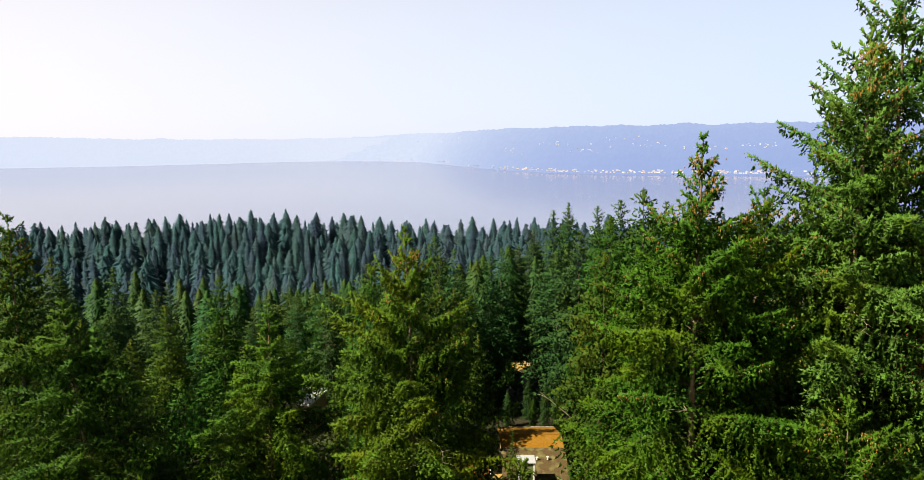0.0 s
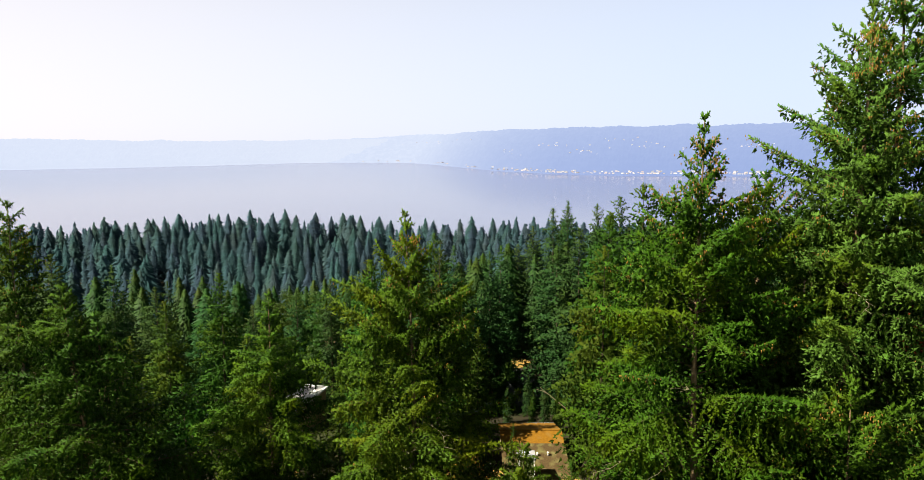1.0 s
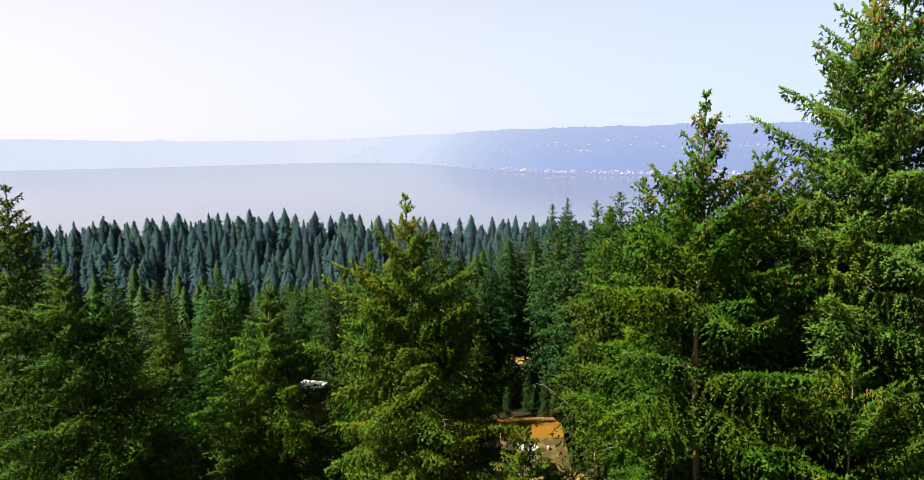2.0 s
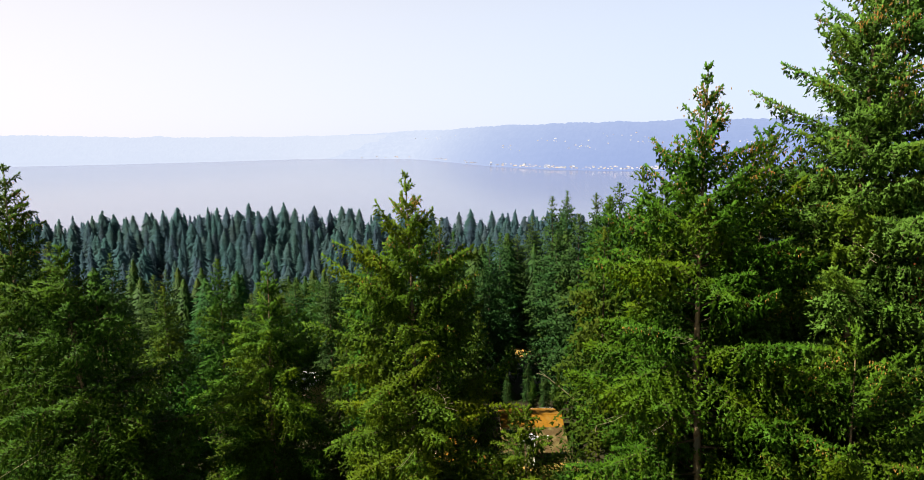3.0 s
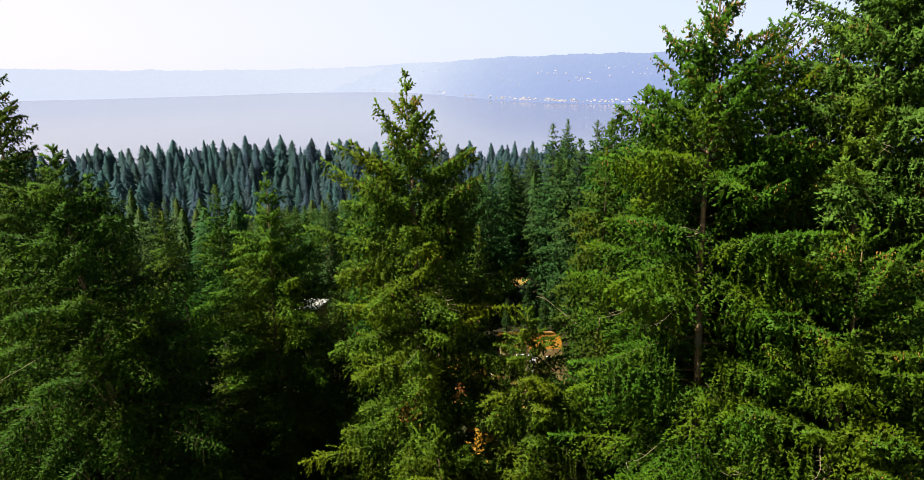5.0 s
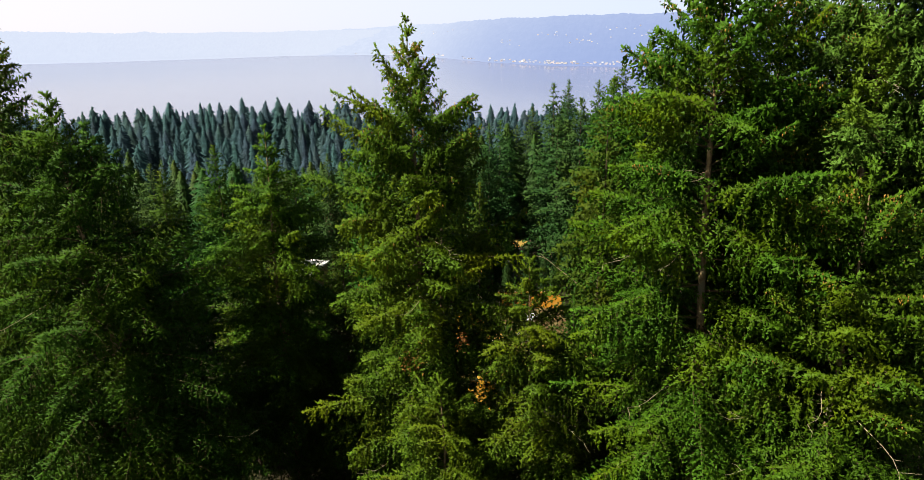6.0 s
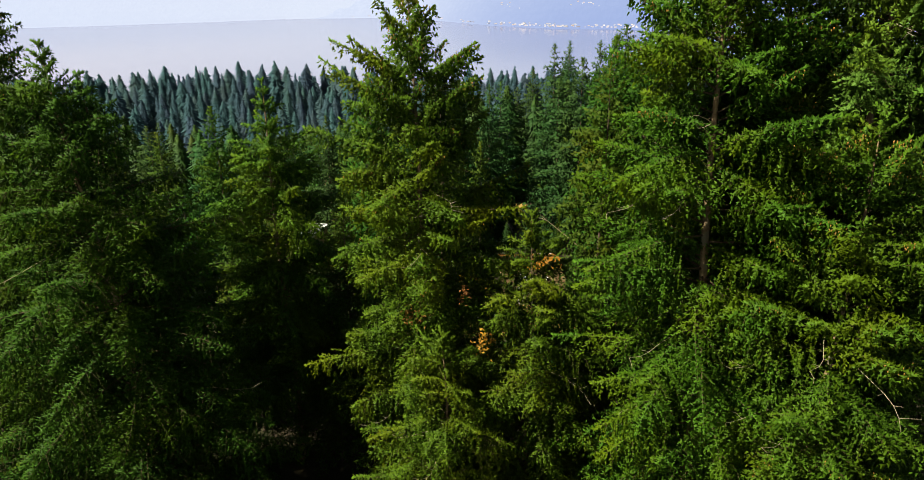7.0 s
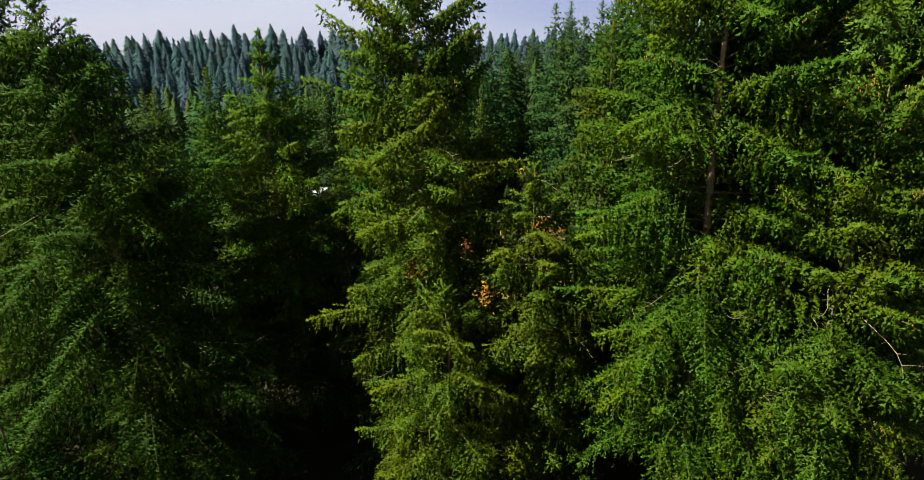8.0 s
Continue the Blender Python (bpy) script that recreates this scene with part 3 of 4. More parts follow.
broad = conifer("broad green spruce with drooping branchlets and brown cones", NEEDLES, -3.0, 34.5, 33.3, 14, NEAR, lean=(-0.3, 0.0), radius=WIDE, crown=32, cones=5, lift=1.0, dead=7, droop=0.48,
        arms=[(12.6, -32, 6.6, 0.12), (5.4, 196, 4.4, 0.42), (5.8, 10, 3.8, 0.3)])
BLUNT = [(0, 0.2), (1.2, 0.8), (2.2, 1.5), (3.0, 2.3), (6, 3.8), (10, 5.6), (15, 7.2), (26, 7.6)]
conifer("bushy fir with hanging branchlets, green darkened for shade", NEEDLES_DARK, -19.9, 31.5, 29.9, 15, NEAR, lean=(-1.7, 0.0), radius=BLUNT, crown=29, droop=0.6, cones=0, dead=9, full_top=True, tops=[(3.2, 0, 1.45, 1.9)], arms=[(4.0, 0, 3.0, 0.45), (4.6, -20, 3.0, 0.35)], lateral=0.2, slim=0.75, shoot=0.22, step=0.08)
conifer("spruce with open upper branches, needles darkened for shade", NEEDLES_DARK, -25.6, 36.0, 33.6, 16, NEAR, lean=(-0.4, 0.0), radius=[(0, 0.35), (1, 1.0), (2.4, 1.7), (5, 2.2), (9, 3.6), (16, 4.8), (30, 5.2)], crown=30, cones=4)
conifer("green spruce with a bushy cone-covered top", NEEDLES, 14.7, 31.5, 35.4, 17, NEAR, lean=(-0.5, 0), radius=[(0, 0.4), (1, 1.1), (4, 2.3), (8, 3.8), (16, 5.0), (30, 5.2)], crown=28, cones=9, lift=1.0)
conifer("small green fir with upright young branches", NEEDLES, -13.4, 43.0, 26.9, 18, NEAR, radius=[(0, 0.12), (1.5, 0.8), (3, 1.5), (5, 2.8), (9, 4.2), (14, 5.2), (20, 5.6)], crown=24)
conifer("broad spruce with long level branches", NEEDLES, 15.5, 24.5, 27.5, 19, NEAR, radius=[(0, 0.3), (1.5, 1.4), (4, 2.8), (8, 4.2), (14, 5), (26, 5.2)], crown=26, cones=6, lift=1.0, dead=14)
low = conifer("low spruce with outstretched branches below its taller neighbours", NEEDLES, -1.5, 29.0, 15.6, 20, NEAR, radius=[(0, 0.5), (1.5, 1.8), (4, 3.1), (8, 4.1), (16, 4.5)], crown=17, cones=0, dead=8)
conifer("low green spruce filling the gap between taller trunks", NEEDLES, 3.3, 32.0, 21.2, 21, NEAR, radius=[(0, 0.3), (1.5, 1.4), (4, 3.0), (8, 4.2), (16, 5.0)], crown=20, dead=6)


def dead_spray(tree, x, y, z, seed, count=90, spread=0.55, mat=RUST, label="rust-brown dead needles"):
    """A broken branch of rust-brown needles caught in a tree."""
    r = np.random.default_rng(seed)
    c = np.array([x, y, z]) - np.array(tree.matrix_world.translation)
    at = c + r.normal(0, 1, (count, 3)) * [spread * 0.6, spread * 0.6, spread]
    v, f, g, soft_n = brushes(at, r.normal(0, 1, (count, 3)) + [0, 0, -0.8], np.full(count, 0.22), r.uniform(0, 1, count), seed)
    child("dead_spray", mesh_from("dead_spray", v, f, mat, [("growth", g)], True, soft_n), tree, label, "stuff")


dead_spray(leaning, 19.4, 26.4, 29.0, 5, 130)
dead_spray(broad, -2.85, 31.0, 15.9, 6, 60, 0.4, STRAW, "straw-coloured dead needles")
dead_spray(broad, -0.3, 30.6, 17.4, 7, 40, 0.3, STRAW, "straw-coloured dead needles")

dead_spray(low, 0.55, 28.2, 15.8, 8, 60, 0.36, GOLD_LEAVES, "golden-yellow dying twigs")
dead_spray(low, -3.3, 31.0, 15.9, 9, 40, 0.34, STRAW, "straw-coloured dead needles")

# ---- woods behind ----
SLIM = [(0, 0.25), (1.5, 0.9), (4, 1.9), (8, 2.9), (14, 3.9), (22, 4.6), (34, 5.0)]
STOUT = [(0, 0.3), (2, 1.4), (6, 2.9), (12, 4.2), (20, 5.2), (34, 5.4)]


def prototype(mat, height, d):
    v, f, g, soft_n = d["crown"]
    wood = joined([d["trunk"], d["limbs"]]) if d["limbs"] else d["trunk"]
    return dict(height=height, trunk=mesh_from("trunk", *wood, BARK_DARK, smooth=True), crown=mesh_from("crown", v, f, mat, [("growth", g)], True, soft_n))


LOD_CLOSE = dict(shoot=0.37, step=0.27, whorl=0.95, lateral=0.5, slim=1.1, limb_sides=3, limb_steps=3, trunk_steps=8, droop=0.4)
LOD_HALF = dict(shoot=0.6, step=0.42, whorl=1.1, lateral=0.7, limb_sides=3, limb_steps=0, trunk_steps=6, droop=0.45, slim=1.25)
LOD_BACK = dict(shoot=0.95, step=1.5, whorl=1.7, lateral=1.8, limb_sides=3, limb_steps=0, trunk_steps=4, droop=0.45, ragged=0.35, skirt=(13, 0.9, 0.95))
NARROW = [(0, 0.2), (1.5, 0.8), (4, 1.6), (8, 2.3), (14, 3.0), (34, 4.0)]
CLOSE = [prototype(NEEDLES_MID, 32, conifer_data(30 + i, 32, SLIM if i % 2 else STOUT, 28, **LOD_CLOSE)) for i in range(3)]
HALF = [prototype(NEEDLES_MID, 34, conifer_data(33 + i, 34, SLIM if i % 2 else STOUT, 30, **LOD_HALF)) for i in range(4)]
MID = [prototype(NEEDLES_BACK, 36, conifer_data(37 + i, 36, SLIM if i % 2 else STOUT, 33, **LOD_HALF)) for i in range(5)]
BACK = [prototype(NEEDLES_BACK, 36, conifer_data(43 + i, 36, SLIM if i % 3 else STOUT, 32, **LOD_BACK)) for i in range(6)]
FARP = []
for i in range(8):
    shape = NARROW if i % 3 else STOUT
    zz = np.linspace(0, 1, 3)
    FARP.append(dict(trunk=tube(np.stack([0 * zz, 0 * zz, zz * 33], -1), 0.32 * (1 - zz) + 0.03, 4), crown=skirts(shape, 30, 34, 50 + i, 10, 1.2, 1.1, 1.4)))


def stand_tree(proto, x, y, tip_z, turn, group, wide=1.0):
    z = float(ground_z(x, y)) - 0.3
    k = (tip_z - z) / proto["height"]
    tree = new("conifer_tree")
    tree.matrix_world = pose(x, y, z, 0, 0, turn) @ Matrix.Diagonal((k * wide, k * wide, k, 1))
    child("trunk", proto["trunk"], tree)
    child("crown", proto["crown"], tree)
    return tagged(tree, "tall green fir in the dense wooded slope", "tree", group)


# the trees that stand out by their tops
TOPS = [(-41.4, 108, 15.0, 1.0), (22.5, 157, 20.9, 1.0), (39.3, 238, 13.4, 0.9), (-77.8, 120, 16.0, 1.3), (-2.2, 62, 27.4, 0.8),
        (-10, 70, 24, 0.9), (25.5, 90, 31, 1.0), (27, 75, 30, 1.1), (18, 80, 24, 1.0), (22, 95, 26, 1.0), (5.0, 60, 9.7, 0.6), (34, 60, 31, 1.1), (30, 50, 29, 1.0),
        (24.5, 45, 36.5, 0.6), (-34, 60, 19, 1.2), (-26, 75, 14, 1.2), (-20, 62, 16, 1.1), (-9.5, 47, 17, 1.1), (-15, 52, 19, 1.1), (-6, 50, 15, 1.2), 
        (-27, 48, 22, 1.1), (8, 44, 14, 1.2), (5, 23, 9, 1.8), (-22, 24, 13, 1.6), (-29, 27, 15, 1.2), (-27, 20, 12, 1.6), (-15, 20, 7, 1.8), (9, 38, 16, 1.3), (12.5, 42, 19, 1.3), (14, 36, 15, 1.3), (20, 40, 20, 1.3), (-40, 66, 13, 1.3), (-36, 43, 17, 1.3), (-30, 46, 15, 1.3), (12, 20, 10, 1.6), (-31, 36, 20, 1.1), (-10, 42, 14, 1.1), (-18, 48, 16, 1.1),
        (34.0, 205, 18.4, 0.8), (36.4, 172, 20.5, 0.9), (31.0, 125, 26.4, 1.0), (35.5, 112, 27.3, 1.0), (23.5, 100, 26.0, 1.0), (22.9, 205, 10.3, 0.9), (5.4, 122, 16.2, 0.8), (1.7, 66, 17.5, 0.7), (-1.5, 118, 18.0, 0.9), (-5.9, 140, 17.2, 1.0), (-14.8, 100, 18.7, 1.0), (17.4, 196, 6.0, 1.0), (21.9, 118, 21.3, 1.0), (-74.6, 135, 11.2, 1.0), (-44.9, 95, 13.3, 1.0), (-26.1, 125, 10.3, 0.9), (-13.5, 112, 14.2, 1.0),
        (12.8, 119, -7.2, 0.9), (15.4, 114, -6.5, 0.9), (8.5, 114, -7.6, 0.9), (17.1, 109, -6.3, 0.9), (12.8, 110, -6.7, 0.8)]
rng = np.random.default_rng(5)
placed = []
# unseen firs added beside and behind the viewpoint, casting shade on near crowns
for i, (x, y, tz) in enumerate([(-33, 13, 32), (-27, 2, 35), (-43, 20, 32), (-15, -11, 37), (-40, 3, 39), (-50, 12, 38), (6, -16, 37), (28, -8, 38), (38, 10, 39), (-28, -14, 38)]):
    stand_tree(HALF[i % 4], x, y, tz, 50 * i, "firs of the middle slope", 1.15)
for i, (x, y, tz, wide) in enumerate(TOPS):
    stand_tree(CLOSE[i % 3] if y < 65 else HALF[i % 4] if y < 112 else MID[i % 5], x, y, tz, 77 * i, "firs of the middle slope", wide)
    placed.append((x, y))


def open_ground(x, y):
    """Clearings round the houses, the lane and the sight of the near trees."""
    return (0 < x < 18 and 72 < y < 112) or (66 < y < 124 and -0.31 * y < x < -0.205 * y) or (abs(x) < 26 and y < 62) or (100 < y < 182 and 0.062 * y < x < 0.122 * y) or (-9 < x < 0 and 68 < y < 92) or (290 < y < 336 and -0.302 * y < x < -0.262 * y) or (188 < y < 216 and -0.52 * y < x < -0.45 * y)


def scatter(y0, y1, gap, count, spread=0.82):
    got = []
    for _ in range(count * 30):
        if len(got) >= count:
            break
        y = math.sqrt(rng.uniform(y0 * y0, y1 * y1))
        x = rng.uniform(-1, 1) * (y * spread + 12)
        if open_ground(x, y):
            continue
        if all((x - a) ** 2 + (y - b) ** 2 > gap * gap for a, b in placed[-500:]):
            got.append((x, y))
            placed.append((x, y))
    return got


def tip_height(x, y):
    tall = 32 + 6.5 * noise.noise(Vector((x * 0.012, y * 0.012, 3))) + rng.normal(0, 3.2 if y < 205 else 2.3)
    top = float(ground_z(x, y)) + tall * (0.74 if x < 8 and y < 170 else 1.0)
    ridge = np.interp(x / y, [-0.66, -0.45, -0.27, -0.1, 0.0, 0.05], [0.124, 0.114, 0.106, 0.118, 0.123, 0.126])
    if y < 350:  # the wood steps down into the hollow and up again towards the lake's near point
        fall = np.interp(x / y, [-0.75, -0.5, -0.36, -0.15, -0.02, 0.05, 0.12, 0.2, 0.3], [0.19, 0.20, 0.215, 0.215, 0.185, 0.165, 0.142, 0.114, 0.096])
        fall = np.interp(y, [205, 350], [fall, min(fall, ridge)])
        top = min(top, EYE - fall * y - abs(rng.normal(-0.5, 2.4 if y < 205 else 4.5)))
    elif x < 0:
        top = min(top, EYE - ridge * y + 1.0 - abs(rng.normal(0, 4.5)))
    top = max(top, float(ground_z(x, y)) + 13 + rng.uniform(0, 4))
    return top


for x, y in scatter(48, 150, 6.6, 110):
    stand_tree(HALF[rng.integers(4)] if y < 112 else MID[rng.integers(5)], x, y, tip_height(x, y), rng.uniform(0, 360), "firs of the middle slope", rng.uniform(0.85, 1.25))
for x, y in scatter(150, 205, 7.5, 112):
    stand_tree(BACK[rng.integers(6)], x, y, tip_height(x, y), rng.uniform(0, 360), "firs of the lower slope", rng.uniform(0.85, 1.25))


def far_woods():
    cv, cf, cg, cn, ct, tv, tf = [], [], [], [], [], [], []
    o = q = 0
    for x, y in scatter(205, 440, 5.9, 1200):
        d = FARP[rng.integers(8)]
        z = float(ground_z(x, y)) - 0.3
        k = (tip_height(x, y) - z) / 34
        a, w = rng.uniform(0, 6.28), rng.uniform(0.7, 1.5)
        R = np.array([[math.cos(a) * w, -math.sin(a) * w, 0], [math.sin(a) * w, math.cos(a) * w, 0], [0, 0, 1]]) * k
        v, f, g, soft_n = d["crown"]
        cn.append(soft_n @ R.T / k)
        cv.append(v @ R.T + [x, y, z])
        cf.append(f + o)
        cg.append(g)
        ct.append(np.full(len(v), rng.uniform()))
        o += len(v)
        v, f = d["trunk"]
        tv.append(v @ R.T + [x, y, z])
        tf.append(f + q)
        q += len(v)
    woods = new("far_woods")
    tagged(woods, "dense fir woods running down to the lake, tinted blue for haze", "woods", kind="stuff")
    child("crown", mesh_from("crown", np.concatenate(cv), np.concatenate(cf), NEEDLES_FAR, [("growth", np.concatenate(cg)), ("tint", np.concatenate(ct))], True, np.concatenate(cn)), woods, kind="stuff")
    child("trunk", mesh_from("trunk", np.concatenate(tv), np.concatenate(tf), BARK), woods, kind="stuff")


far_woods()


for i, (x, y, h, r) in enumerate([(-34, 150, 24, 6), (-24, 158, 26, 6.5), (-29, 138, 21, 5.5), (-44, 165, 24, 6), (-17, 148, 22, 5.5), (6, 122, 13, 4), (-38, 128, 17, 5), (20, 134, 14, 4.5)]):
    broadleaf("rounded green leafy tree among the firs", LEAVES, x, y, h, r, 60 + i)
broadleaf("small maple in golden autumn leaf", GOLD_LEAVES, 1.3, 50, 8.6, 1.6, 71, clumps=16, leaves=36, leaf=0.3)

# bare grey snag
bm_v, bm_f = tube([(0, 0, 0), (0.1, 0, 10), (0.05, 0.1, 18), (0.2, 0.1, 24.5)], [0.22, 0.17, 0.1, 0.03], 8)
snag = new("dead_tree", mesh_from("dead_tree", bm_v, bm_f, TWIG, smooth=True))
snag.matrix_world = pose(-1.8, 40, float(ground_z(-1.8, 40)) - 0.2)
tagged(snag, "bare pale trunk of a dead tree", "tree")


# a long dead trunk that leans across the clearing
bm_v, bm_f = joined([tube([(0, 0, 0), (-5.2, 0.2, 4.9), (-10.8, 0, 9.7), (-14.6, -0.3, 13.0)], [0.17, 0.13, 0.09, 0.03], 7),
                     tube([(-13.2, -0.2, 11.8), (-14.2, 0.3, 12.2), (-15.0, 0.6, 12.3)], [0.05, 0.035, 0.02], 5),
                     tube([(-11.5, 0, 10.3), (-12.0, -0.7, 11.5), (-12.2, -1.0, 12.3)], [0.05, 0.03, 0.015], 5)])
leaner = new("dead_tree", mesh_from("dead_tree", bm_v, bm_f, DEADWOOD, smooth=True))
leaner.matrix_world = pose(26.2, 92, float(ground_z(26.2, 92)) - 0.1)
tagged(leaner, "long bleached dead trunk leaning over the clearing", "tree")


# ---- clearings, lane ----
def ground_patch(name, mat, x0, x1, y0, y1, lift, label, category, seed):
    """A sheet that follows the ground, with an uneven edge."""
    r = np.random.default_rng(seed)
    th = np.linspace(0, 6.283, 40, endpoint=False)
    k = 1 + 0.12 * np.sin(3 * th + seed) + r.normal(0, 0.04, 40)
    rings = np.linspace(0, 1, 8)
    v = []
    for q in rings:
        x = (x0 + x1) / 2 + (x1 - x0) / 2 * np.cos(th) * k * q
        y = (y0 + y1) / 2 + (y1 - y0) / 2 * np.sin(th) * k * q
        v.append(np.stack([x, y, ground_z(x, y) + lift + 0.15 * (1 - q)], -1))
    v = np.concatenate(v)
    i = (np.arange(7)[:, None] * 40 + np.arange(40)).ravel()
    j = (np.arange(7)[:, None] * 40 + (np.arange(40) + 1) % 40).ravel()
    ob = new(name, mesh_from(name, v, np.stack([i, j, j + 40, i + 40], 1), mat, smooth=True))
    return tagged(ob, label, category, kind="structure")


ground_patch("dry_grass_clearing", DRY_GRASS, 11, 19, 166, 180, 0.12, "sunlit clearing of dry golden grass", "grass", 1)
# near end lengthened: dark asphalt stands in for the shade there
ground_patch("lane", ASPHALT, 10, 18, 124, 168, 0.08, "worn grey asphalt lane in shade", "road", 2)
ground_patch("dry_lawn", DRY_GRASS, -6, 22, 70, 90, 0.10, "dry lawn round the houses", "grass", 3)
ground_patch("dry_verge", DRY_GRASS, -34, -24, 84, 96, 0.10, "dry grass verge between the trees", "grass", 4)
ground_patch("hillside_clearing", DRY_GRASS, -100, -86, 318, 332, 0.15, "small bare clearing in the far woods", "grass", 5)
ground_patch("hollow_clearing", DRY_GRASS, -104, -92, 196, 214, 0.15, "brown clearing in the hollow", "grass", 6)


# ---- houses ----
def slab(bm, pts, thick):
    """A sloping slab from four corners of its top, with thickness downwards."""
    top = [bm.verts.new(p) for p in pts]
    low = [bm.verts.new((p[0], p[1], p[2] - thick)) for p in pts]
    bm.faces.new(top)
    bm.faces.new(low[::-1])
    for i in range(4):
        bm.faces.new((top[i], low[i], low[(i + 1) % 4], top[(i + 1) % 4]))
    return bm


def window(parent, x, y, z, w, h, frame_mat):
    """A window in a wall that faces -y: frame of four bars and a pane set back."""
    bm = bmesh.new()
    for a in ((x - w / 2, x + w / 2, z - h / 2, z - h / 2 + 0.12), (x - w / 2, x + w / 2, z + h / 2 - 0.12, z + h / 2),
              (x - w / 2, x - w / 2 + 0.12, z - h / 2 + 0.12, z + h / 2 - 0.12), (x + w / 2 - 0.12, x + w / 2, z - h / 2 + 0.12, z + h / 2 - 0.12)):
        box(bm, a[0], a[1], y - 0.06, y + 0.02, a[2], a[3])
    fr = part("window", bm, frame_mat, parent)
    bm = bmesh.new()
    box(bm, x - w / 2 + 0.1, x + w / 2 - 0.1, y - 0.02, y + 0.01, z - h / 2 + 0.1, z + h / 2 - 0.1)
    part("pane", bm, GLASS, fr)


def gable_house(x0, x1, y0, y1, eave, ridge, wall_mat, roof_mat, label, along="x", over=0.5, rear_eave=None):
    """Walls with gables, two thick roof slopes with overhang, ridge cap, fascia."""
    house = new("house")
    base = float(ground_z((x0 + x1) / 2, (y0 + y1) / 2)) - 0.6
    house.matrix_world = pose((x0 + x1) / 2, (y0 + y1) / 2, base)
    hx, hy, e, r = (x1 - x0) / 2, (y1 - y0) / 2, eave - base, ridge - base
    bm = bmesh.new()
    box(bm, -hx, hx, -hy, hy, 0, e)
    if along == "x":
        for s in (-1, 1):
            f = [bm.verts.new((s * hx, -hy, e)), bm.verts.new((s * hx, hy, e)), bm.verts.new((s * hx, 0, r - 0.15)), bm.verts.new((s * (hx - 0.2), -hy, e)), bm.verts.new((s * (hx - 0.2), hy, e)), bm.verts.new((s * (hx - 0.2), 0, r - 0.15))]
            bm.faces.new(f[:3]), bm.faces.new(f[3:]), bm.faces.new((f[0], f[3], f[5], f[2])), bm.faces.new((f[1], f[2], f[5], f[4]))
    else:
        for s in (-1, 1):
            f = [bm.verts.new((-hx, s * hy, e)), bm.verts.new((hx, s * hy, e)), bm.verts.new((0, s * hy, r - 0.15)), bm.verts.new((-hx, s * (hy - 0.2), e)), bm.verts.new((hx, s * (hy - 0.2), e)), bm.verts.new((0, s * (hy - 0.2), r - 0.15))]
            bm.faces.new(f[:3]), bm.faces.new(f[3:]), bm.faces.new((f[0], f[3], f[5], f[2])), bm.faces.new((f[1], f[2], f[5], f[4]))
    part("wall", bm, wall_mat, house)
    drop = (r - e) * over / (hy if along == "x" else hx)
    for s in (-1, 1):
        bm = bmesh.new()
        if along == "x":
            slab(bm, [(-hx - over, 0, r + 0.1), (hx + over, 0, r + 0.1), (hx + over, s * (hy + over), e - drop + 0.1), (-hx - over, s * (hy + over), e - drop + 0.1)], 0.2)
        else:
            slab(bm, [(0, -hy - over, r + 0.1), (0, hy + over, r + 0.1), (s * (hx + over), hy + over, e - drop + 0.1), (s * (hx + over), -hy - over, e - drop + 0.1)], 0.2)
        part("roof", bm, roof_mat, house)
        bm = bmesh.new()
        if along == "x":
            box(bm, -hx - over, hx + over, s * (hy + over + 0.02), s * (hy + over + 0.12), e - drop - 0.1, e - drop + 0.07)
        else:
            box(bm, s * (hx + over + 0.02), s * (hx + over + 0.12), -hy - over, hy + over, e - drop - 0.1, e - drop + 0.07)
        part("gutter", bm, WHITE_PAINT, house)
    bm = bmesh.new()
    if along == "x":
        box(bm, -hx - over, hx + over, -0.16, 0.16, r + 0.02, r + 0.17, 0.04)
    else:
        box(bm, -0.16, 0.16, -hy - over, hy + over, r + 0.02, r + 0.17, 0.04)
    part("ridge_cap", bm, roof_mat, house)
    return tagged(house, label, "house"), base


h, base = gable_house(6.45, 15.2, 88.0, 104.0, -10.3, -7.8, TAN_PAINT, CEDAR, "low house with an orange cedar-shingle roof")
bm = bmesh.new()
slab(bm, [(-4.9, -3.0, -8.45 - base), (4.9, -3.0, -8.45 - base), (4.9, -9.6, -10.5 - base), (-4.9, -9.6, -10.5 - base)], 0.22)
part("lower_roof", bm, MOSSY, h, "brown mossy shingle lower roof")
bm = bmesh.new()
box(bm, -2.9, -0.7, -11.6, -9.7, 0.2, -6.5 - base)
bay = part("bay", bm, SAGE_PAINT, h, "sage-green painted bay with white trim")
bm = bmesh.new()
box(bm, -3.1, -0.5, -11.8, -9.5, -6.5 - base, -6.3 - base, 0.03)
part("cap", bm, GREY_PAINT, bay)
for cx in (-2.85, -0.75):
    bm = bmesh.new()
    box(bm, cx - 0.09, cx + 0.09, -11.68, -11.605, 0.2, -6.5 - base)
    part("corner_board", bm, WHITE_PAINT, bay)
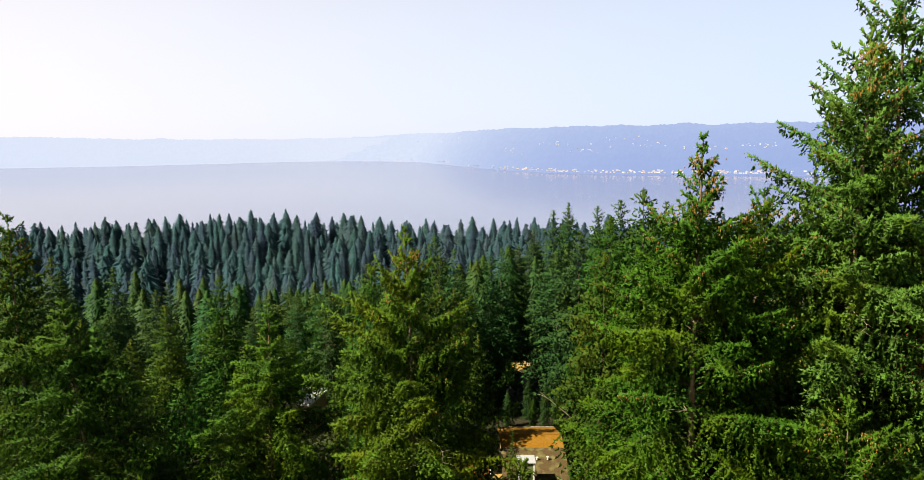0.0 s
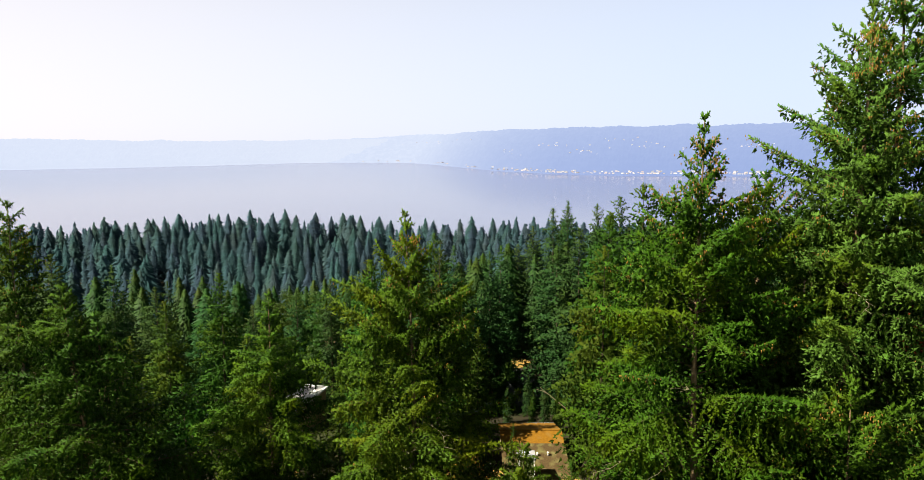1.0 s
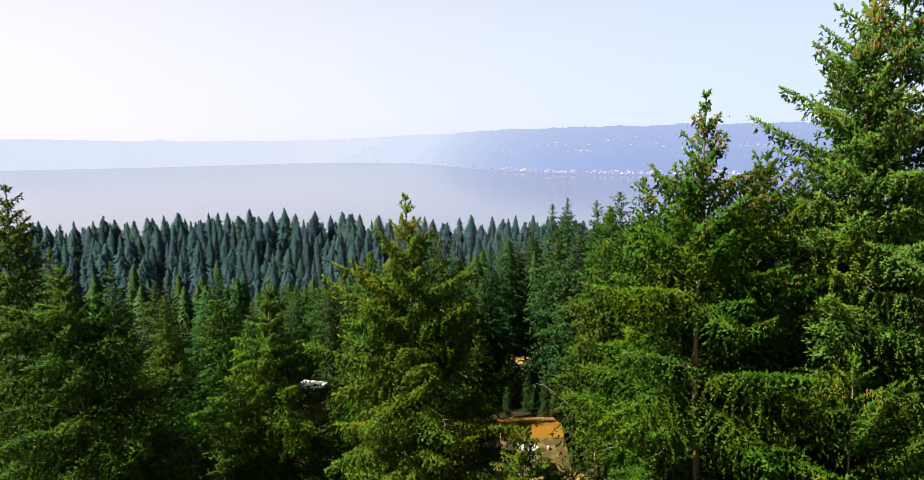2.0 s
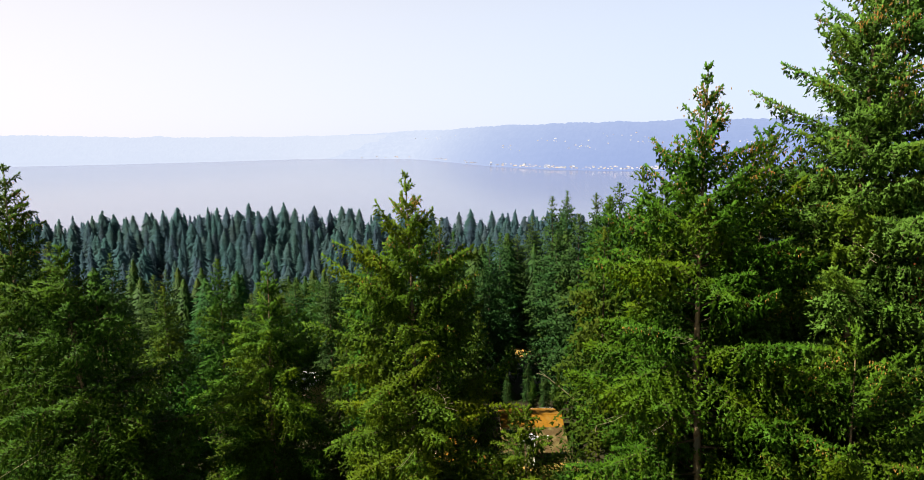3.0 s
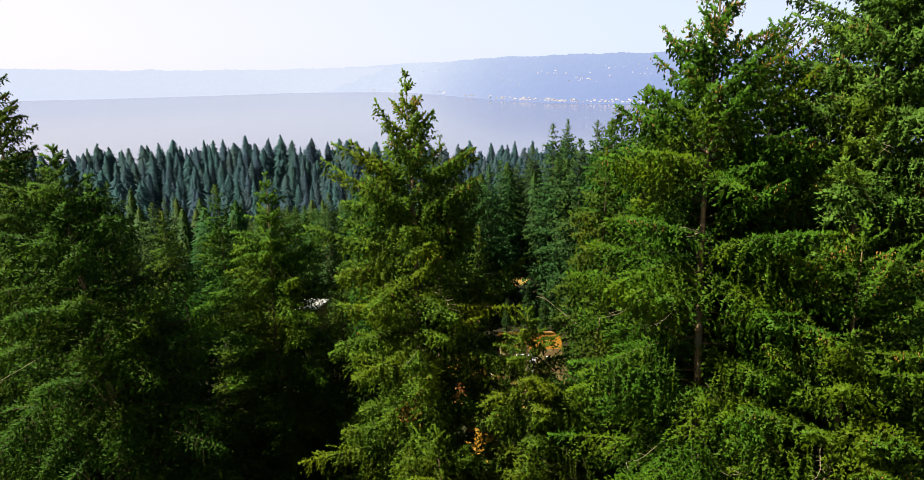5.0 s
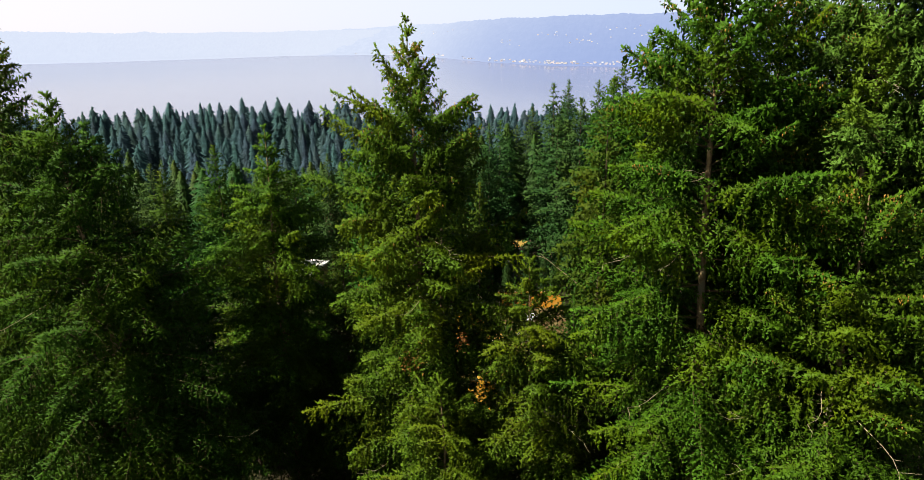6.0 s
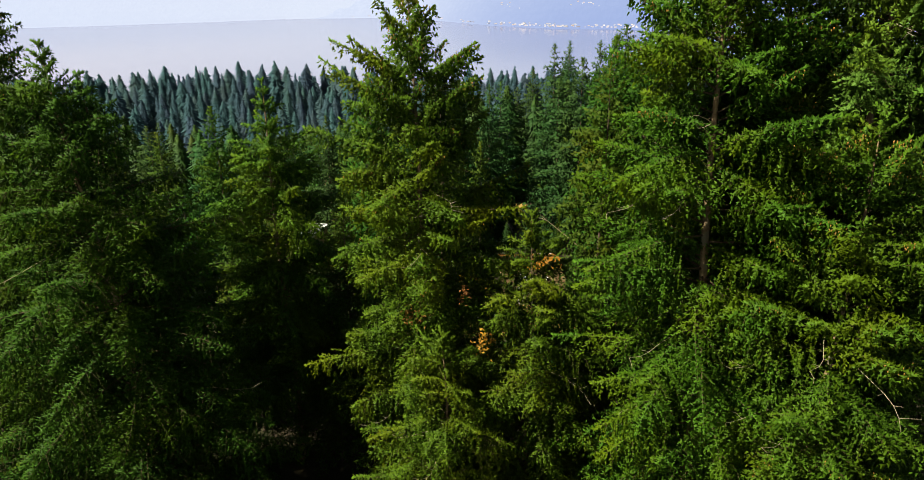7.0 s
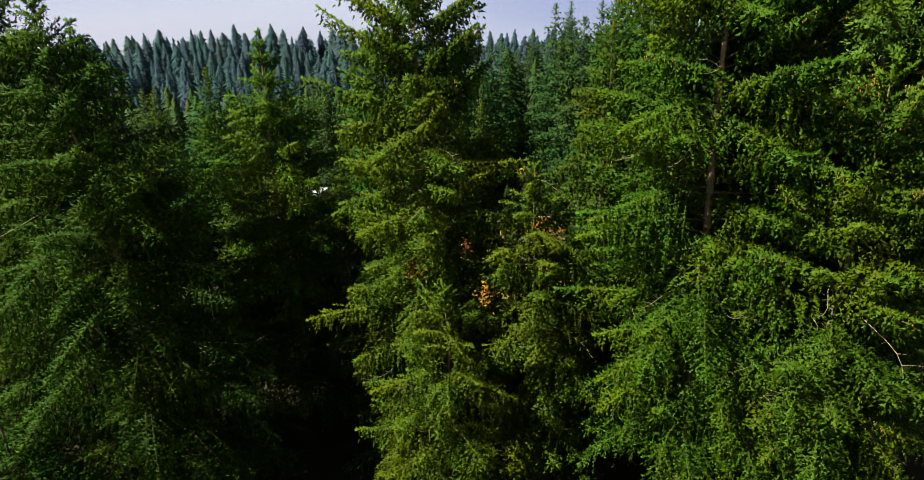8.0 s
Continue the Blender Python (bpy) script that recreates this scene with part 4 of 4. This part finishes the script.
for vx, vh in ((-1.2, 0.5), (0.4, 0.35), (2.0, 0.45)):
    r = bmesh.new()
    bmesh.ops.create_cone(r, cap_ends=True, segments=10, radius1=0.12, radius2=0.12, depth=vh, matrix=Matrix.Translation((vx, -5.5, -9.1 - base + vh / 2)))
    bmesh.ops.create_cone(r, cap_ends=True, segments=10, radius1=0.2, radius2=0.05, depth=0.12, matrix=Matrix.Translation((vx, -5.5, -9.1 - base + vh + 0.06)))
    part("roof_vent", r, WHITE_PAINT, h)
for wx in (1.0, 3.6):
    window(h, wx, -8.0, 2.4, 1.5, 1.2, WHITE_PAINT)

h, base = gable_house(-11.0, -1.6, 92.0, 106.0, -11.2, -8.3, TAN_PAINT, GREY_ROOF, "tan house with a grey shingle roof among firs")
window(h, 1.5, -7.0, 2.2, 1.4, 1.1, WHITE_PAINT)
h, base = gable_house(-3.2, 3.4, 76.5, 85.0, -7.4, -5.6, TAN_PAINT, CEDAR, "small tan house with an orange cedar roof", along="y")
window(h, -1.4, -4.25, 2.9, 1.1, 1.1, DRY_GRASS)
window(h, 1.2, -4.25, 2.9, 1.1, 1.1, WHITE_PAINT)

flat = new("house")
flat.matrix_world = pose(-29.6, 117, float(ground_z(-29.6, 117)) - 0.5, 0, 0, -14)
bm = bmesh.new()
box(bm, -2.3, 2.3, -3.6, 3.6, 0, 6.4)
part("wall", bm, TAN_PAINT, flat)
bm = bmesh.new()
box(bm, -2.6, 2.6, -4.0, 4.0, 6.4, 6.75, 0.05)
part("roof", bm, WHITE_PAINT, flat, "flat white membrane roof")
window(flat, 0.5, -3.6, 4.6, 1.8, 1.3, WHITE_PAINT)
tagged(flat, "flat-roofed house with a white roof", "house")


# ---- houses on the far shore ----
# siding colours toned down, distant haze put into them
FAR_WALLS = [rough("grey_white_siding", (0.48, 0.48, 0.49), (0.56, 0.56, 0.57), 0.5), rough("cream_siding", (0.54, 0.48, 0.44), (0.60, 0.53, 0.49), 0.5), rough("rose_siding", (0.50, 0.40, 0.37), (0.55, 0.45, 0.42), 0.5)]


def far_house(mat, roof_mat):
    house = new("lakeside_house")
    bm = bmesh.new()
    box(bm, -0.5, 0.5, -0.4, 0.4, 0, 0.62)
    part("wall", bm, mat, house)
    for s in (-1, 1):
        bm = bmesh.new()
        slab(bm, [(-0.54, 0, 0.95), (0.54, 0, 0.95), (0.54, s * 0.46, 0.58), (-0.54, s * 0.46, 0.58)], 0.03)
        part("roof", bm, roof_mat, house)
    return tagged(house, "small pale house on the hazy far shore", "house", "houses across the lake")


# pale blue of the haze put into the roof colour
FAR_ROOF = rough("haze_pale_roof", (0.1894, 0.2045, 0.2576), (0.2424, 0.2576, 0.3182), 0.5)
rng = np.random.default_rng(77)
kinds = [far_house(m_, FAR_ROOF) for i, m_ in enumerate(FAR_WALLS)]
spots = []
while len(spots) < 210:
    a = rng.uniform(-9, 30)
    if rng.uniform() < np.interp(a, [-9, -3, 0, 6, 30], [0.1, 0.25, 0.5, 1, 1]):
        spots.append((a, rng.uniform(0.0, 0.035)))
for c, n_, u0 in ((-2.0, 12, 0.62), (11, 12, 0.35), (16, 10, 0.42), (19.5, 8, 0.38), (24.5, 14, 0.42), (14, 6, 0.62), (8, 10, 0.5), (4, 8, 0.3)):
    for _ in range(n_):
        spots.append((c + rng.normal(0, 1.0), u0 + rng.normal(0, 0.04)))
for i, (a, u) in enumerate(spots):
    d = float(shore_right(a)) + 420 * u - 6
    z = WATER_Z - 1 + max(0.01, u) ** 0.75 * (float(crest_right(a)) - WATER_Z) + (2 if u < 0.05 else 8)
    w = rng.uniform(5, 10) if u < 0.05 else rng.uniform(3, 7)
    m_ = pose(math.sin(radians(a)) * d, math.cos(radians(a)) * d, z, 0, 0, -a + rng.uniform(-25, 25)) @ Matrix.Diagonal((w, w * 0.8, w * rng.uniform(0.45, 0.8), 1))
    if i < 3:
        kinds[i].matrix_basis = m_
    else:
        copy_thing(kinds[i % 3], pose(0, 0, 0)).matrix_basis = m_
